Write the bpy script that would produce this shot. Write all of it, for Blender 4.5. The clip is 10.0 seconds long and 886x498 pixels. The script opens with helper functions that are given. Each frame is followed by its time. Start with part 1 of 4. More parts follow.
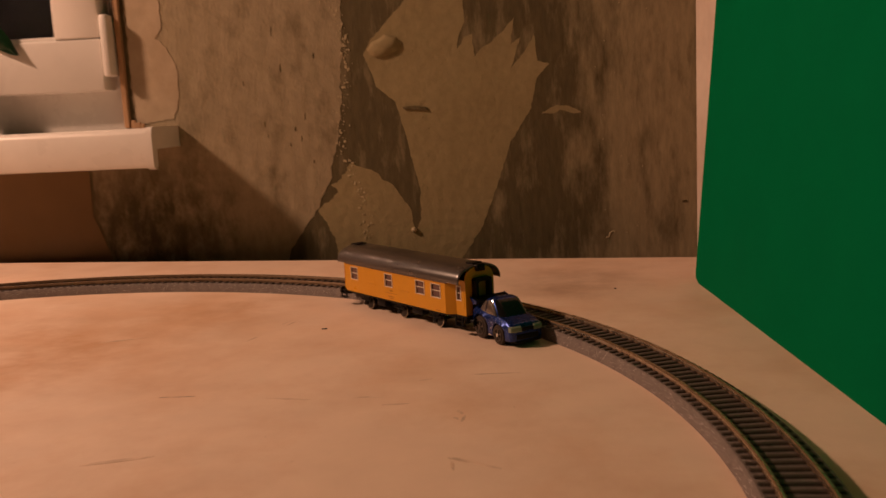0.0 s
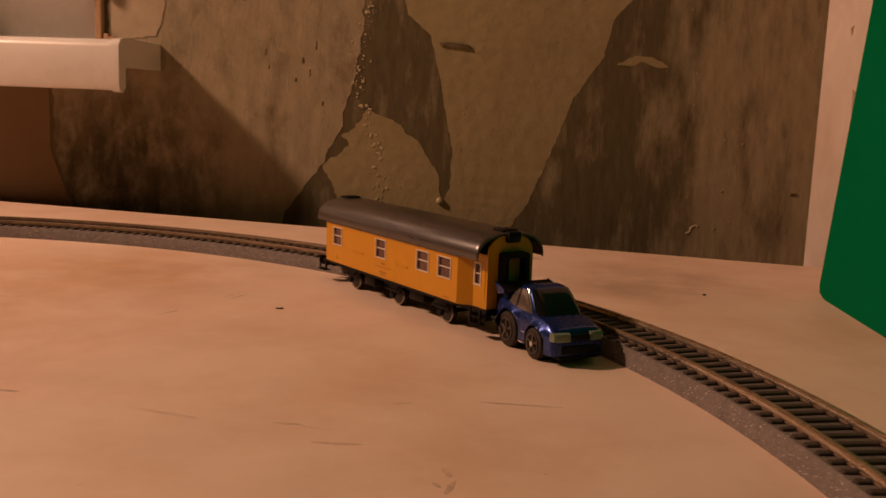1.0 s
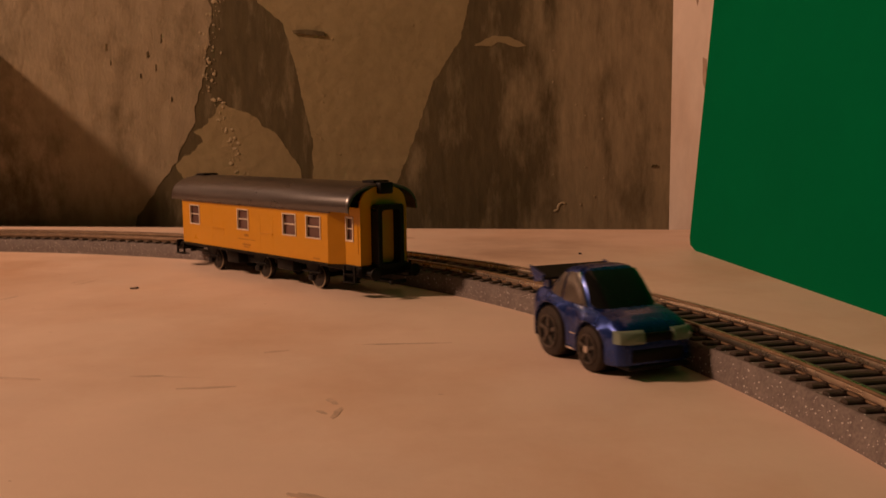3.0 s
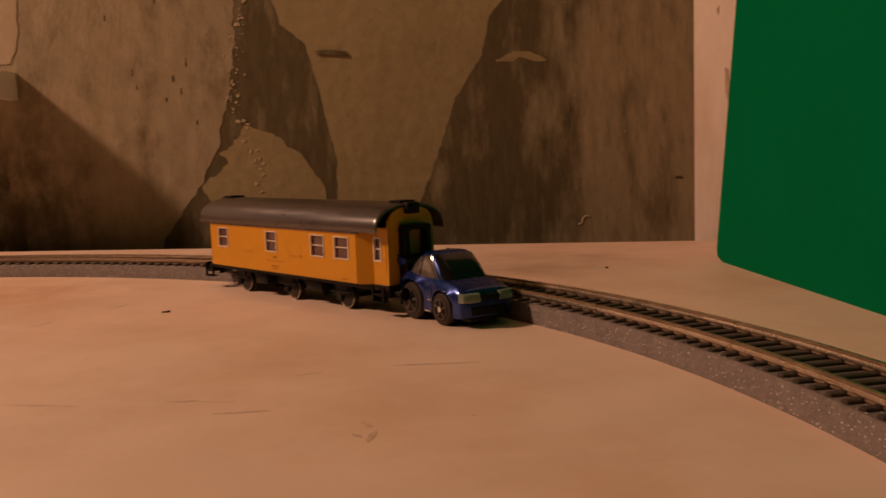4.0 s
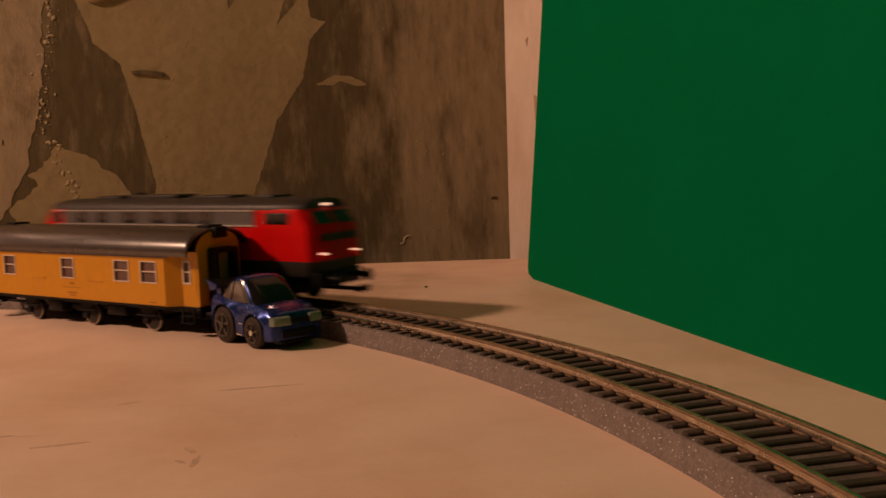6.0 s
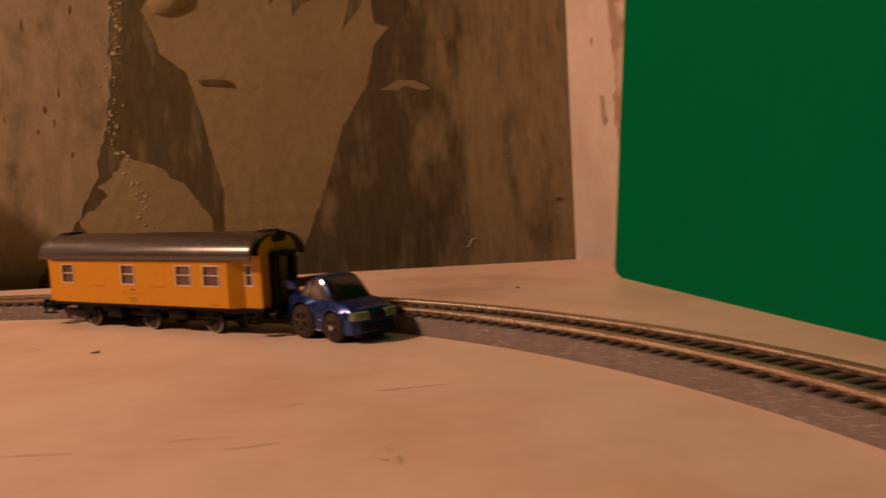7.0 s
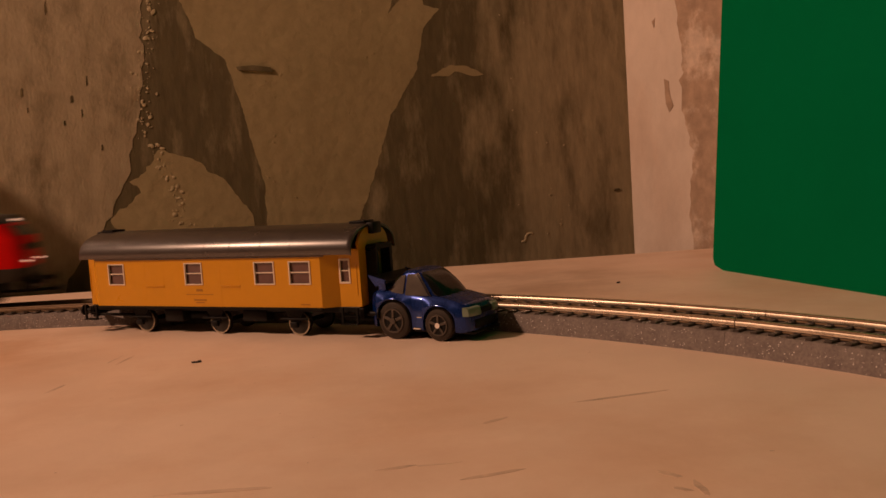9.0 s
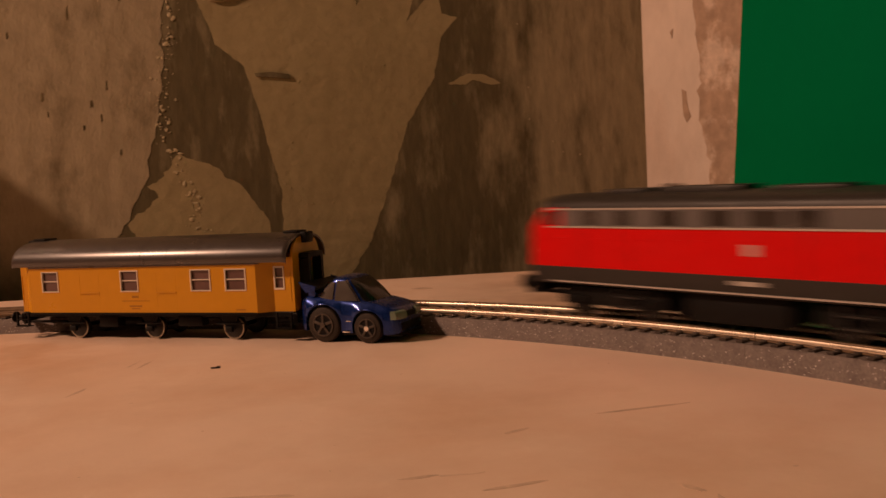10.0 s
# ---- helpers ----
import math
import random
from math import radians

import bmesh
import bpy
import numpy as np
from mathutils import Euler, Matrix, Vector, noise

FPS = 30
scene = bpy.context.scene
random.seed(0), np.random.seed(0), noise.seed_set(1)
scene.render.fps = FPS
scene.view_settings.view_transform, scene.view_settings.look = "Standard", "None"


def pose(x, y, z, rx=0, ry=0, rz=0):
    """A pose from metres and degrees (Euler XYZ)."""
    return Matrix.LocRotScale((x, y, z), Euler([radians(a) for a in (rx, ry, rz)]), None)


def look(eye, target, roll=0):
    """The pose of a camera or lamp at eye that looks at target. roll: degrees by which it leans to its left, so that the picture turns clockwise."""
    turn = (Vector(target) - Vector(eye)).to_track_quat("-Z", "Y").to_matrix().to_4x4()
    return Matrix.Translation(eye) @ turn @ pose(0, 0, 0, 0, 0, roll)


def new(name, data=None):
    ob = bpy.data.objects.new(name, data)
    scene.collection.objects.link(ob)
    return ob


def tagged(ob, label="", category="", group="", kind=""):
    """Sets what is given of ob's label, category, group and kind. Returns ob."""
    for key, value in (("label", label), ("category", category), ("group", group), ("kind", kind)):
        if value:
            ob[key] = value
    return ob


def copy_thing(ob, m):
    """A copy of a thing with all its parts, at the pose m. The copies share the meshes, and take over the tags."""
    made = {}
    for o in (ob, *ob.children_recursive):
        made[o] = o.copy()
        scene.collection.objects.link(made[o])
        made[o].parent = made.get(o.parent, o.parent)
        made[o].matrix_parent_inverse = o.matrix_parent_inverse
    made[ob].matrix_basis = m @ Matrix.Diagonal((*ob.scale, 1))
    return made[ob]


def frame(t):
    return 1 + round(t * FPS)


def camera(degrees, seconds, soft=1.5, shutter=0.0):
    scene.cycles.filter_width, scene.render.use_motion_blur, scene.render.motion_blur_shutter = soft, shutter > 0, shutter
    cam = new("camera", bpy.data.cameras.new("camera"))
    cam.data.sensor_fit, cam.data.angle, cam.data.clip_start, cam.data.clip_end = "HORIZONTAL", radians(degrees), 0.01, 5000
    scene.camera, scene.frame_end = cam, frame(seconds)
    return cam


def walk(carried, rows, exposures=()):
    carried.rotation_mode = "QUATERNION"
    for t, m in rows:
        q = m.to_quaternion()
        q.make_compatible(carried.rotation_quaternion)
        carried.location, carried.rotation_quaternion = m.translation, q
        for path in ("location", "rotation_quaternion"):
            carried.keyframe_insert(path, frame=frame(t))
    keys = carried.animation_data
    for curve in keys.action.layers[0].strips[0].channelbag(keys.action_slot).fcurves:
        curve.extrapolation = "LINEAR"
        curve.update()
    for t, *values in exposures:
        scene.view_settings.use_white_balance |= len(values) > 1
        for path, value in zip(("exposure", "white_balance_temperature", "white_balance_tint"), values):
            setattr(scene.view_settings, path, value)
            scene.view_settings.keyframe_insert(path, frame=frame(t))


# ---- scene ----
EXPOSURE = 0.0
cam = camera(51.2, 10.0, soft=1.5, shutter=0.5)
PATH = [
    (0, (0.138, -0.926, 0.15), (-0.119, 1.032, -0.169), -2.9),
    (0.5, (0.126, -0.813, 0.128), (-0.131, 1.141, -0.209), -1.2),
    (1, (0.125, -0.73, 0.097), (-0.229, 1.214, -0.212), 2.2),
    (1.5, (0.119, -0.683, 0.067), (-0.119, 1.292, -0.144), 1.4),
    (2, (0.124, -0.704, 0.068), (0.156, 1.285, -0.139), -0.3),
    (2.5, (0.119, -0.709, 0.06), (0.115, 1.261, -0.281), 2.6),
    (2.7, (0.121, -0.711, 0.062), (0.081, 1.268, -0.225), 1.2),
    (3.8, (0.119, -0.715, 0.063), (0.045, 1.273, -0.144), -2.3),
    (4, (0.119, -0.715, 0.065), (0.001, 1.271, -0.145), -1.9),
    (4.5, (0.117, -0.713, 0.063), (-0.052, 1.269, -0.137), -1.9),
    (5, (0.123, -0.717, 0.064), (0.046, 1.274, -0.104), -2.1),
    (5.5, (0.126, -0.723, 0.07), (0.256, 1.263, -0.128), -1.1),
    (5.7, (0.124, -0.725, 0.069), (0.327, 1.255, -0.119), -1.6),
    (6.8, (0.094, -0.738, 0.07), (0.382, 1.233, -0.114), -1.9),
    (7, (0.076, -0.723, 0.068), (0.313, 1.256, -0.103), -3.1),
    (7.5, (0.06, -0.708, 0.068), (0.265, 1.273, -0.112), -2.7),
    (7.6, (0.061, -0.712, 0.069), (0.296, 1.265, -0.113), -2.8),
    (7.7, (0.012, -0.671, 0.064), (0.278, 1.3, -0.151), -2.6),
    (8, (0.013, -0.671, 0.064), (0.327, 1.293, -0.146), -3.0),
    (8.5, (0.013, -0.671, 0.064), (0.317, 1.297, -0.124), -3.4),
    (9, (0.015, -0.673, 0.065), (0.327, 1.295, -0.11), -3.7),
    (9.5, (0.015, -0.673, 0.065), (0.349, 1.292, -0.102), -3.8),
    (10, (0.012, -0.673, 0.066), (0.301, 1.3, -0.093), -3.1),
]
walk(cam, [(t, look(eye, target, roll)) for t, eye, target, roll in PATH], exposures=[(0.0, EXPOSURE), (5.7, EXPOSURE), (6.8, EXPOSURE + 0.22), (7.6, EXPOSURE + 0.16), (7.7, EXPOSURE), (10.0, EXPOSURE)])

# ---- world and light: a dark evening outside, one warm lamp in the room ----
world = bpy.data.worlds.new("night")
scene.world = world
world.use_nodes = True
world.node_tree.nodes["Background"].inputs[0].default_value = (0.004, 0.005, 0.008, 1)
world.node_tree.nodes["Background"].inputs[1].default_value = 1.0

lamp = bpy.data.lights.new("room_lamp", "POINT")
lamp.energy, lamp.shadow_soft_size, lamp.color = 62.0, 0.060, (1.0, 0.56, 0.365)
new("room_lamp", lamp).location = (-1.15, -0.50, 0.92)


# ---- materials ----
def mat(name, col, rough=0.5, metal=0.0, vary=0.12, scale=60.0, bump=0.0, bscale=None, col2=None, col2_at=0.5, col2_soft=0.12, col2_scale=8.0,
        rvary=0.1, per_object=0.0, coat=0.0, stretch=(1, 1, 1), emit=0.0, spec=0.5, brough=0.6, drift=None, stain_shade=None):
    """A paint, metal or mineral: base colour with fine grain and a broad second tone, uneven gloss and fine relief."""
    m = bpy.data.materials.new(name)
    m.use_nodes = True
    nt = m.node_tree
    n, k = nt.nodes, nt.links
    b = n["Principled BSDF"]
    b.inputs["Metallic"].default_value = metal
    b.inputs["Coat Weight"].default_value = coat
    b.inputs["Specular IOR Level"].default_value = spec
    tc, mp = n.new("ShaderNodeTexCoord"), n.new("ShaderNodeMapping")
    mp.inputs["Scale"].default_value = stretch
    k.new(tc.outputs["Object"], mp.inputs["Vector"])

    def tex(s, detail=6.0, r=0.6):
        t = n.new("ShaderNodeTexNoise")
        t.inputs["Scale"].default_value, t.inputs["Detail"].default_value, t.inputs["Roughness"].default_value = s, detail, r
        k.new(mp.outputs[0], t.inputs["Vector"])
        return t

    def ramp(src, a, c, lo, hi):
        r = n.new("ShaderNodeMapRange")
        r.inputs[1].default_value, r.inputs[2].default_value, r.inputs[3].default_value, r.inputs[4].default_value = a, c, lo, hi
        k.new(src, r.inputs[0])
        return r.outputs[0]

    def mixc(kind, fac, a, c):
        x = n.new("ShaderNodeMix")
        x.data_type, x.blend_type = "RGBA", kind
        for s, v in ((x.inputs[0], fac), (x.inputs[6], a), (x.inputs[7], c)):
            if isinstance(v, (int, float)):
                s.default_value = v
            elif isinstance(v, tuple):
                s.default_value = (*v, 1)
            else:
                k.new(v, s)
        return x.outputs[2]

    fine = tex(scale)
    base = col
    if col2:
        broad = tex(col2_scale, 8.0, 0.65)
        mask = broad.outputs[0]
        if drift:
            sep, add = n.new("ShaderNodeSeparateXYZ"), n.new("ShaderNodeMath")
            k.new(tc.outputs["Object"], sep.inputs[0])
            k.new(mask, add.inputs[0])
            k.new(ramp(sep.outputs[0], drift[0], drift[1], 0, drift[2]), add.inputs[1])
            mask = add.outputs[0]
        base = mixc("MIX", ramp(mask, col2_at - col2_soft, col2_at + col2_soft, 0, 1), col, col2)
    for centre, r0, r1, tint, size in stain_shade or ():
        # (centre, inner and outer radius, colour, noise size): a blotch with an uneven, speckled edge
        dist, blot, mul = n.new("ShaderNodeVectorMath"), tex(size, 8.0, 0.65), n.new("ShaderNodeMath")
        dist.operation, mul.operation = "DISTANCE", "MULTIPLY"
        dist.inputs[1].default_value = centre
        k.new(tc.outputs["Object"], dist.inputs[0])
        k.new(ramp(dist.outputs["Value"], r0, r1, 1, 0), mul.inputs[0])
        k.new(ramp(blot.outputs[0], 0.36, 0.60, 0, 1), mul.inputs[1])
        base = mixc("MIX", mul.outputs[0], base, tint)
    tone = ramp(fine.outputs[0], 0.3, 0.7, 1 - vary, 1 + vary)
    if per_object:
        oi = n.new("ShaderNodeObjectInfo")
        mul = n.new("ShaderNodeMath")
        mul.operation = "MULTIPLY"
        k.new(tone, mul.inputs[0])
        k.new(ramp(oi.outputs["Random"], 0, 1, 1 - per_object, 1 + per_object), mul.inputs[1])
        tone = mul.outputs[0]
    comb = n.new("ShaderNodeCombineColor")
    for i in range(3):
        k.new(tone, comb.inputs[i])
    k.new(mixc("MULTIPLY", 1.0, base, comb.outputs[0]), b.inputs["Base Color"])
    k.new(ramp(tex(scale * 0.35).outputs[0], 0.3, 0.7, max(0.03, rough - rvary), min(1, rough + rvary)), b.inputs["Roughness"])
    if bump:
        bp = n.new("ShaderNodeBump")
        bp.inputs["Strength"].default_value, bp.inputs["Distance"].default_value = 1.0, bump
        k.new(tex(bscale or scale, 8.0, brough).outputs[0], bp.inputs["Height"])
        k.new(bp.outputs[0], b.inputs["Normal"])
    if emit:
        b.inputs["Emission Color"].default_value = (*col, 1)
        b.inputs["Emission Strength"].default_value = emit
    return m


def glass_mat(name, tint, rough=0.05):
    m = bpy.data.materials.new(name)
    m.use_nodes = True
    b = m.node_tree.nodes["Principled BSDF"]
    b.inputs["Base Color"].default_value = (*tint, 1)
    b.inputs["Roughness"].default_value = rough
    b.inputs["Transmission Weight"].default_value = 1.0
    b.inputs["IOR"].default_value = 1.45
    return m


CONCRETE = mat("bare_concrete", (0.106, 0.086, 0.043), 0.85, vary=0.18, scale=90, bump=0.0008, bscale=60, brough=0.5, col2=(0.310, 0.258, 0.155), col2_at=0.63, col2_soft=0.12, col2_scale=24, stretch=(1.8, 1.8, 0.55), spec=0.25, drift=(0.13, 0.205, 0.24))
PLASTER = mat("old_plaster", (0.315, 0.258, 0.138), 0.85, vary=0.09, scale=120, bump=0.0010, bscale=90, brough=0.5, col2=(0.255, 0.205, 0.105), col2_at=0.56, col2_soft=0.16, col2_scale=9, spec=0.25)
SKIM = mat("pale_plaster_layer", (0.46, 0.37, 0.26), 0.85, vary=0.07, scale=70, bump=0.0008, bscale=50, brough=0.5, col2=(0.37, 0.29, 0.19), col2_at=0.57, col2_soft=0.14, col2_scale=14, spec=0.25)
# Blotches under the sill: mould, plus the sill's shade deepened in colour
LEFTCOAT = mat("dirty_plaster", (0.325, 0.268, 0.172), 0.85, vary=0.14, scale=85, bump=0.0023, bscale=42, brough=0.5, col2=(0.180, 0.143, 0.082), col2_at=0.61, col2_soft=0.10, col2_scale=24, stretch=(1.5, 1.5, 0.85), spec=0.25, stain_shade=[((-0.285, 0.0, 0.025), 0.04, 0.115, (0.085, 0.069, 0.031), 34.0), ((-0.315, 0.0, 0.02), 0.02, 0.11, (0.055, 0.043, 0.020), 26.0)])
MOULD = mat("mouldy_plaster", (0.060, 0.045, 0.020), 0.9, vary=0.35, scale=70, bump=0.0010, bscale=70, col2=(0.20, 0.160, 0.085), col2_at=0.56, col2_soft=0.14, col2_scale=19, spec=0.2)
BEAD = mat("plaster_crumbs", (0.42, 0.35, 0.21), 0.5, vary=0.2, scale=200, bump=0.0004)
TANPAINT = mat("tan_wall_paint", (0.150, 0.086, 0.024), 0.55, vary=0.06, scale=30, bump=0.0002)
WHITEWALL = mat("stained_white_plaster", (0.66, 0.56, 0.47), 0.8, vary=0.07, scale=60, bump=0.0012, bscale=60, col2=(0.58, 0.46, 0.37), col2_at=0.6, col2_soft=0.12, col2_scale=12, stretch=(1, 1, 0.6))
SPALLED = mat("spalled_plaster", (0.40, 0.285, 0.20), 0.85, vary=0.2, scale=120, bump=0.0010, bscale=90, brough=0.5, col2=(0.60, 0.48, 0.38), col2_at=0.54, col2_soft=0.06, col2_scale=34)
UNSEENWALL = mat("unseen_wall_paint", (0.060, 0.046, 0.037), 0.8, vary=0.05, scale=20, bump=0.0005)
FLOORMAT = mat("unseen_floor_boards", (0.12, 0.075, 0.045), 0.5, vary=0.2, scale=12, stretch=(1, 8, 1))
PVC = mat("white_window_plastic", (0.78, 0.76, 0.72), 0.3, vary=0.03, scale=30)
SILLMAT = mat("white_sill_plastic", (0.74, 0.71, 0.66), 0.32, vary=0.04, scale=40, bump=0.0001)
RAWWOOD = mat("raw_wood_strip", (0.42, 0.25, 0.13), 0.7, vary=0.25, scale=90, stretch=(6, 6, 0.6), bump=0.0003)
NIGHT = glass_mat("window_pane_glass", (0.35, 0.37, 0.38))
TABLETOP = mat("pale_table_top", (0.84, 0.645, 0.505), 0.5, vary=0.05, scale=25, bump=0.0001, bscale=300, col2=(0.70, 0.47, 0.32), col2_at=0.60, col2_soft=0.13, col2_scale=9, stretch=(1, 1, 1), stain_shade=[((-0.22, -0.38, 0), 0.05, 0.20, (0.62, 0.37, 0.21), 12.0), ((0.140, -0.195, 0), 0.030, 0.075, (0.52, 0.36, 0.26), 9.0), ((-0.13, -0.27, 0), 0.03, 0.10, (0.64, 0.40, 0.24), 16.0)])
GREENSHAPE = mat("glossy_dark_green", (0.010, 0.050, 0.016), 0.3, vary=0.3, scale=80)
STAIN = mat("dark_scuff_mark", (0.62, 0.45, 0.33), 0.6, vary=0.3, scale=150)
SCUFF = mat("faint_scuff_mark", (0.73, 0.545, 0.415), 0.6, vary=0.2, scale=90)
CRUMB = mat("black_crumb", (0.03, 0.02, 0.015), 0.7)
GREEN = mat("green_card", (0.0002, 0.142, 0.050), 0.85, spec=0.02, vary=0.04, scale=18, bump=0.0001, bscale=200)
BALLAST = mat("grey_ballast_bed", (0.150, 0.124, 0.112), 0.7, vary=0.30, scale=1100, bump=0.0003, bscale=900, col2=(0.20, 0.168, 0.150), col2_scale=160, spec=0.3)
GLINT = mat("quartz_grain", (0.75, 0.72, 0.68), 0.25, vary=0.2, scale=300)
TIE = mat("brown_plastic_tie", (0.035, 0.022, 0.014), 0.6, vary=0.2, scale=400, per_object=0.25)
RAIL = mat("weathered_rail_metal", (0.86, 0.74, 0.58), 0.28, metal=1.0, vary=0.08, scale=300, rvary=0.04, col2=(0.70, 0.58, 0.45), col2_scale=38)
# Brown for rail sides; on some heads it imitates weaker lamp glare
DULLRAIL = mat("tarnished_rail_metal", (0.15, 0.092, 0.048), 0.48, metal=0.15, vary=0.2, scale=300, spec=0.4, col2=(0.22, 0.14, 0.075), col2_scale=60)
LOWGLARERAIL = mat("reduced_glare_rail_metal", (0.26, 0.175, 0.10), 0.45, metal=0.5, vary=0.15, scale=300, rvary=0.05, col2=(0.16, 0.10, 0.055), col2_scale=60)
YELLOW = mat("yellow_wagon_plastic", (0.60, 0.272, 0.002), 0.36, vary=0.03, scale=200, bump=0.00003)
ROOFGREY = mat("dark_grey_wagon_roof", (0.040, 0.031, 0.026), 0.29, vary=0.06, scale=120, rvary=0.03, spec=1.0)
BLACK = mat("black_plastic", (0.005, 0.0042, 0.0038), 0.5, spec=0.18, vary=0.2, scale=300)
WHEEL = mat("dark_wheel_metal", (0.022, 0.018, 0.014), 0.4, metal=0.3, vary=0.15, scale=300)
RIMLINE = mat("bright_tyre_edge", (0.42, 0.36, 0.27), 0.3, metal=0.9, vary=0.1, scale=300)
WINFRAME = mat("white_window_surround", (0.72, 0.62, 0.50), 0.4, vary=0.04, scale=300)
WAGPANE = mat("dim_wagon_glazing", (0.12, 0.062, 0.055), 0.12, vary=0.15, scale=120, rvary=0.04)
PRINT = mat("dark_print", (0.36, 0.15, 0.006), 0.5)
DOORYEL = mat("gangway_door_yellow", (0.42, 0.22, 0.02), 0.45, vary=0.05, scale=150)
BLUE = mat("metallic_blue_car_paint", (0.003, 0.026, 0.17), 0.27, metal=0.55, vary=0.10, scale=600, rvary=0.04, coat=0.4)
CARGLASS = mat("smoked_car_glass", (0.010, 0.011, 0.010), 0.12, vary=0.1, scale=200, rvary=0.02, spec=0.28)
SILVERGLASS = mat("shiny_side_glass", (0.20, 0.18, 0.16), 0.16, metal=0.6, vary=0.15, scale=180, rvary=0.08)
TYRE = mat("rubber_tyre", (0.030, 0.021, 0.014), 0.65, vary=0.2, scale=500, spec=0.3)
CARRIM = mat("dull_silver_rim", (0.085, 0.068, 0.055), 0.40, metal=0.5, vary=0.15, scale=300)
HEADLIGHT = mat("clear_headlight", (0.20, 0.25, 0.19), 0.2, vary=0.1, scale=200)
CHROME = mat("chrome_trim", (0.75, 0.72, 0.68), 0.12, metal=1.0, vary=0.05, scale=200, rvary=0.04)
RED = mat("bright_red_loco_paint", (0.62, 0.0012, 0.0008), 0.42, spec=0.15, vary=0.05, scale=200)
LOCOGREY = mat("dark_grey_loco_frame", (0.034, 0.029, 0.025), 0.5, spec=0.25, vary=0.1, scale=200)
LOCOROOF = mat("grey_loco_roof", (0.034, 0.029, 0.025), 0.48, spec=0.3, vary=0.12, scale=150, bump=0.00003)
BANDGREY = mat("grey_vent_panel", (0.11, 0.100, 0.095), 0.45, vary=0.12, scale=150)
LOCOGLASS = mat("dark_loco_glass", (0.02, 0.016, 0.014), 0.1, vary=0.2, scale=150)
TRIMLINE = mat("light_trim_strip", (0.50, 0.45, 0.40), 0.4, metal=0.3, vary=0.05, scale=200)
BADGE = mat("pale_badge", (0.52, 0.36, 0.32), 0.45, vary=0.05, scale=200)
LAMPGLOW = mat("lit_loco_lamp", (1.0, 0.55, 0.36), 0.3, emit=1.3)


# ---- small mesh tools ----
def obj(name, bm, material, parent=None, label="", smooth=False):
    me = bpy.data.meshes.new(name)
    bmesh.ops.recalc_face_normals(bm, faces=bm.faces)
    bm.to_mesh(me)
    bm.free()
    me.materials.append(material)
    if smooth:
        for p in me.polygons:
            p.use_smooth = True
        me.set_sharp_from_angle(angle=radians(38))
    ob = new(name, me)
    if parent:
        ob.parent = parent
    if label:
        ob["label"] = label
    return ob


def part(name, bm, material, parent, label="", smooth=True):
    return obj(name, bm, material, parent, label, smooth)


def box(x0, x1, y0, y1, z0, z1, bevel=0.0, bm=None, seg=2):
    bm = bm or bmesh.new()
    vs = bmesh.ops.create_cube(bm, size=1.0)["verts"]
    bmesh.ops.scale(bm, vec=(x1 - x0, y1 - y0, z1 - z0), verts=vs)
    bmesh.ops.translate(bm, vec=((x0 + x1) / 2, (y0 + y1) / 2, (z0 + z1) / 2), verts=vs)
    if bevel:
        es = list({e for v in vs for e in v.link_edges})
        bmesh.ops.bevel(bm, geom=es, offset=bevel, segments=seg, profile=0.5, affect="EDGES")
    return bm


def cyl(axis, c, r, length, seg=20, r2=None, bm=None, bevel=0.0):
    """A round bar about one axis through c, capped."""
    bm = bm or bmesh.new()
    turn = {"x": Matrix.Rotation(radians(90), 4, "Y"), "y": Matrix.Rotation(radians(-90), 4, "X"), "z": Matrix.Identity(4)}[axis]
    vs = bmesh.ops.create_cone(bm, cap_ends=True, segments=seg, radius1=r, radius2=r if r2 is None else r2, depth=length, matrix=Matrix.Translation(c) @ turn)["verts"]
    if bevel:
        es = [e for e in {e for v in vs for e in v.link_edges} if len(e.link_faces) == 2 and any(len(f.verts) > 4 for f in e.link_faces)]
        bmesh.ops.bevel(bm, geom=es, offset=bevel, segments=2, profile=0.5, affect="EDGES")
    return bm


def loft(rings, closed=True, bm=None, caps=True):
    """A skin over rings of equally many points."""
    bm = bm or bmesh.new()
    rows = [[bm.verts.new(p) for p in ring] for ring in rings]
    n = len(rows[0])
    for a, b in zip(rows, rows[1:]):
        for i in range(n if closed else n - 1):
            j = (i + 1) % n
            bm.faces.new((a[i], a[j], b[j], b[i]))
    if caps and closed:
        bm.faces.new(rows[0])
        bm.faces.new(rows[-1][::-1])
    return bm


def slab(points, depth, bm=None):
    """A flat plate from an outline of 3D points, thickened by the vector depth."""
    bm = bm or bmesh.new()
    f = bm.faces.new([bm.verts.new(p) for p in points])
    out = bmesh.ops.extrude_face_region(bm, geom=[f])["geom"]
    bmesh.ops.translate(bm, vec=depth, verts=[v for v in out if isinstance(v, bmesh.types.BMVert)])
    return bm


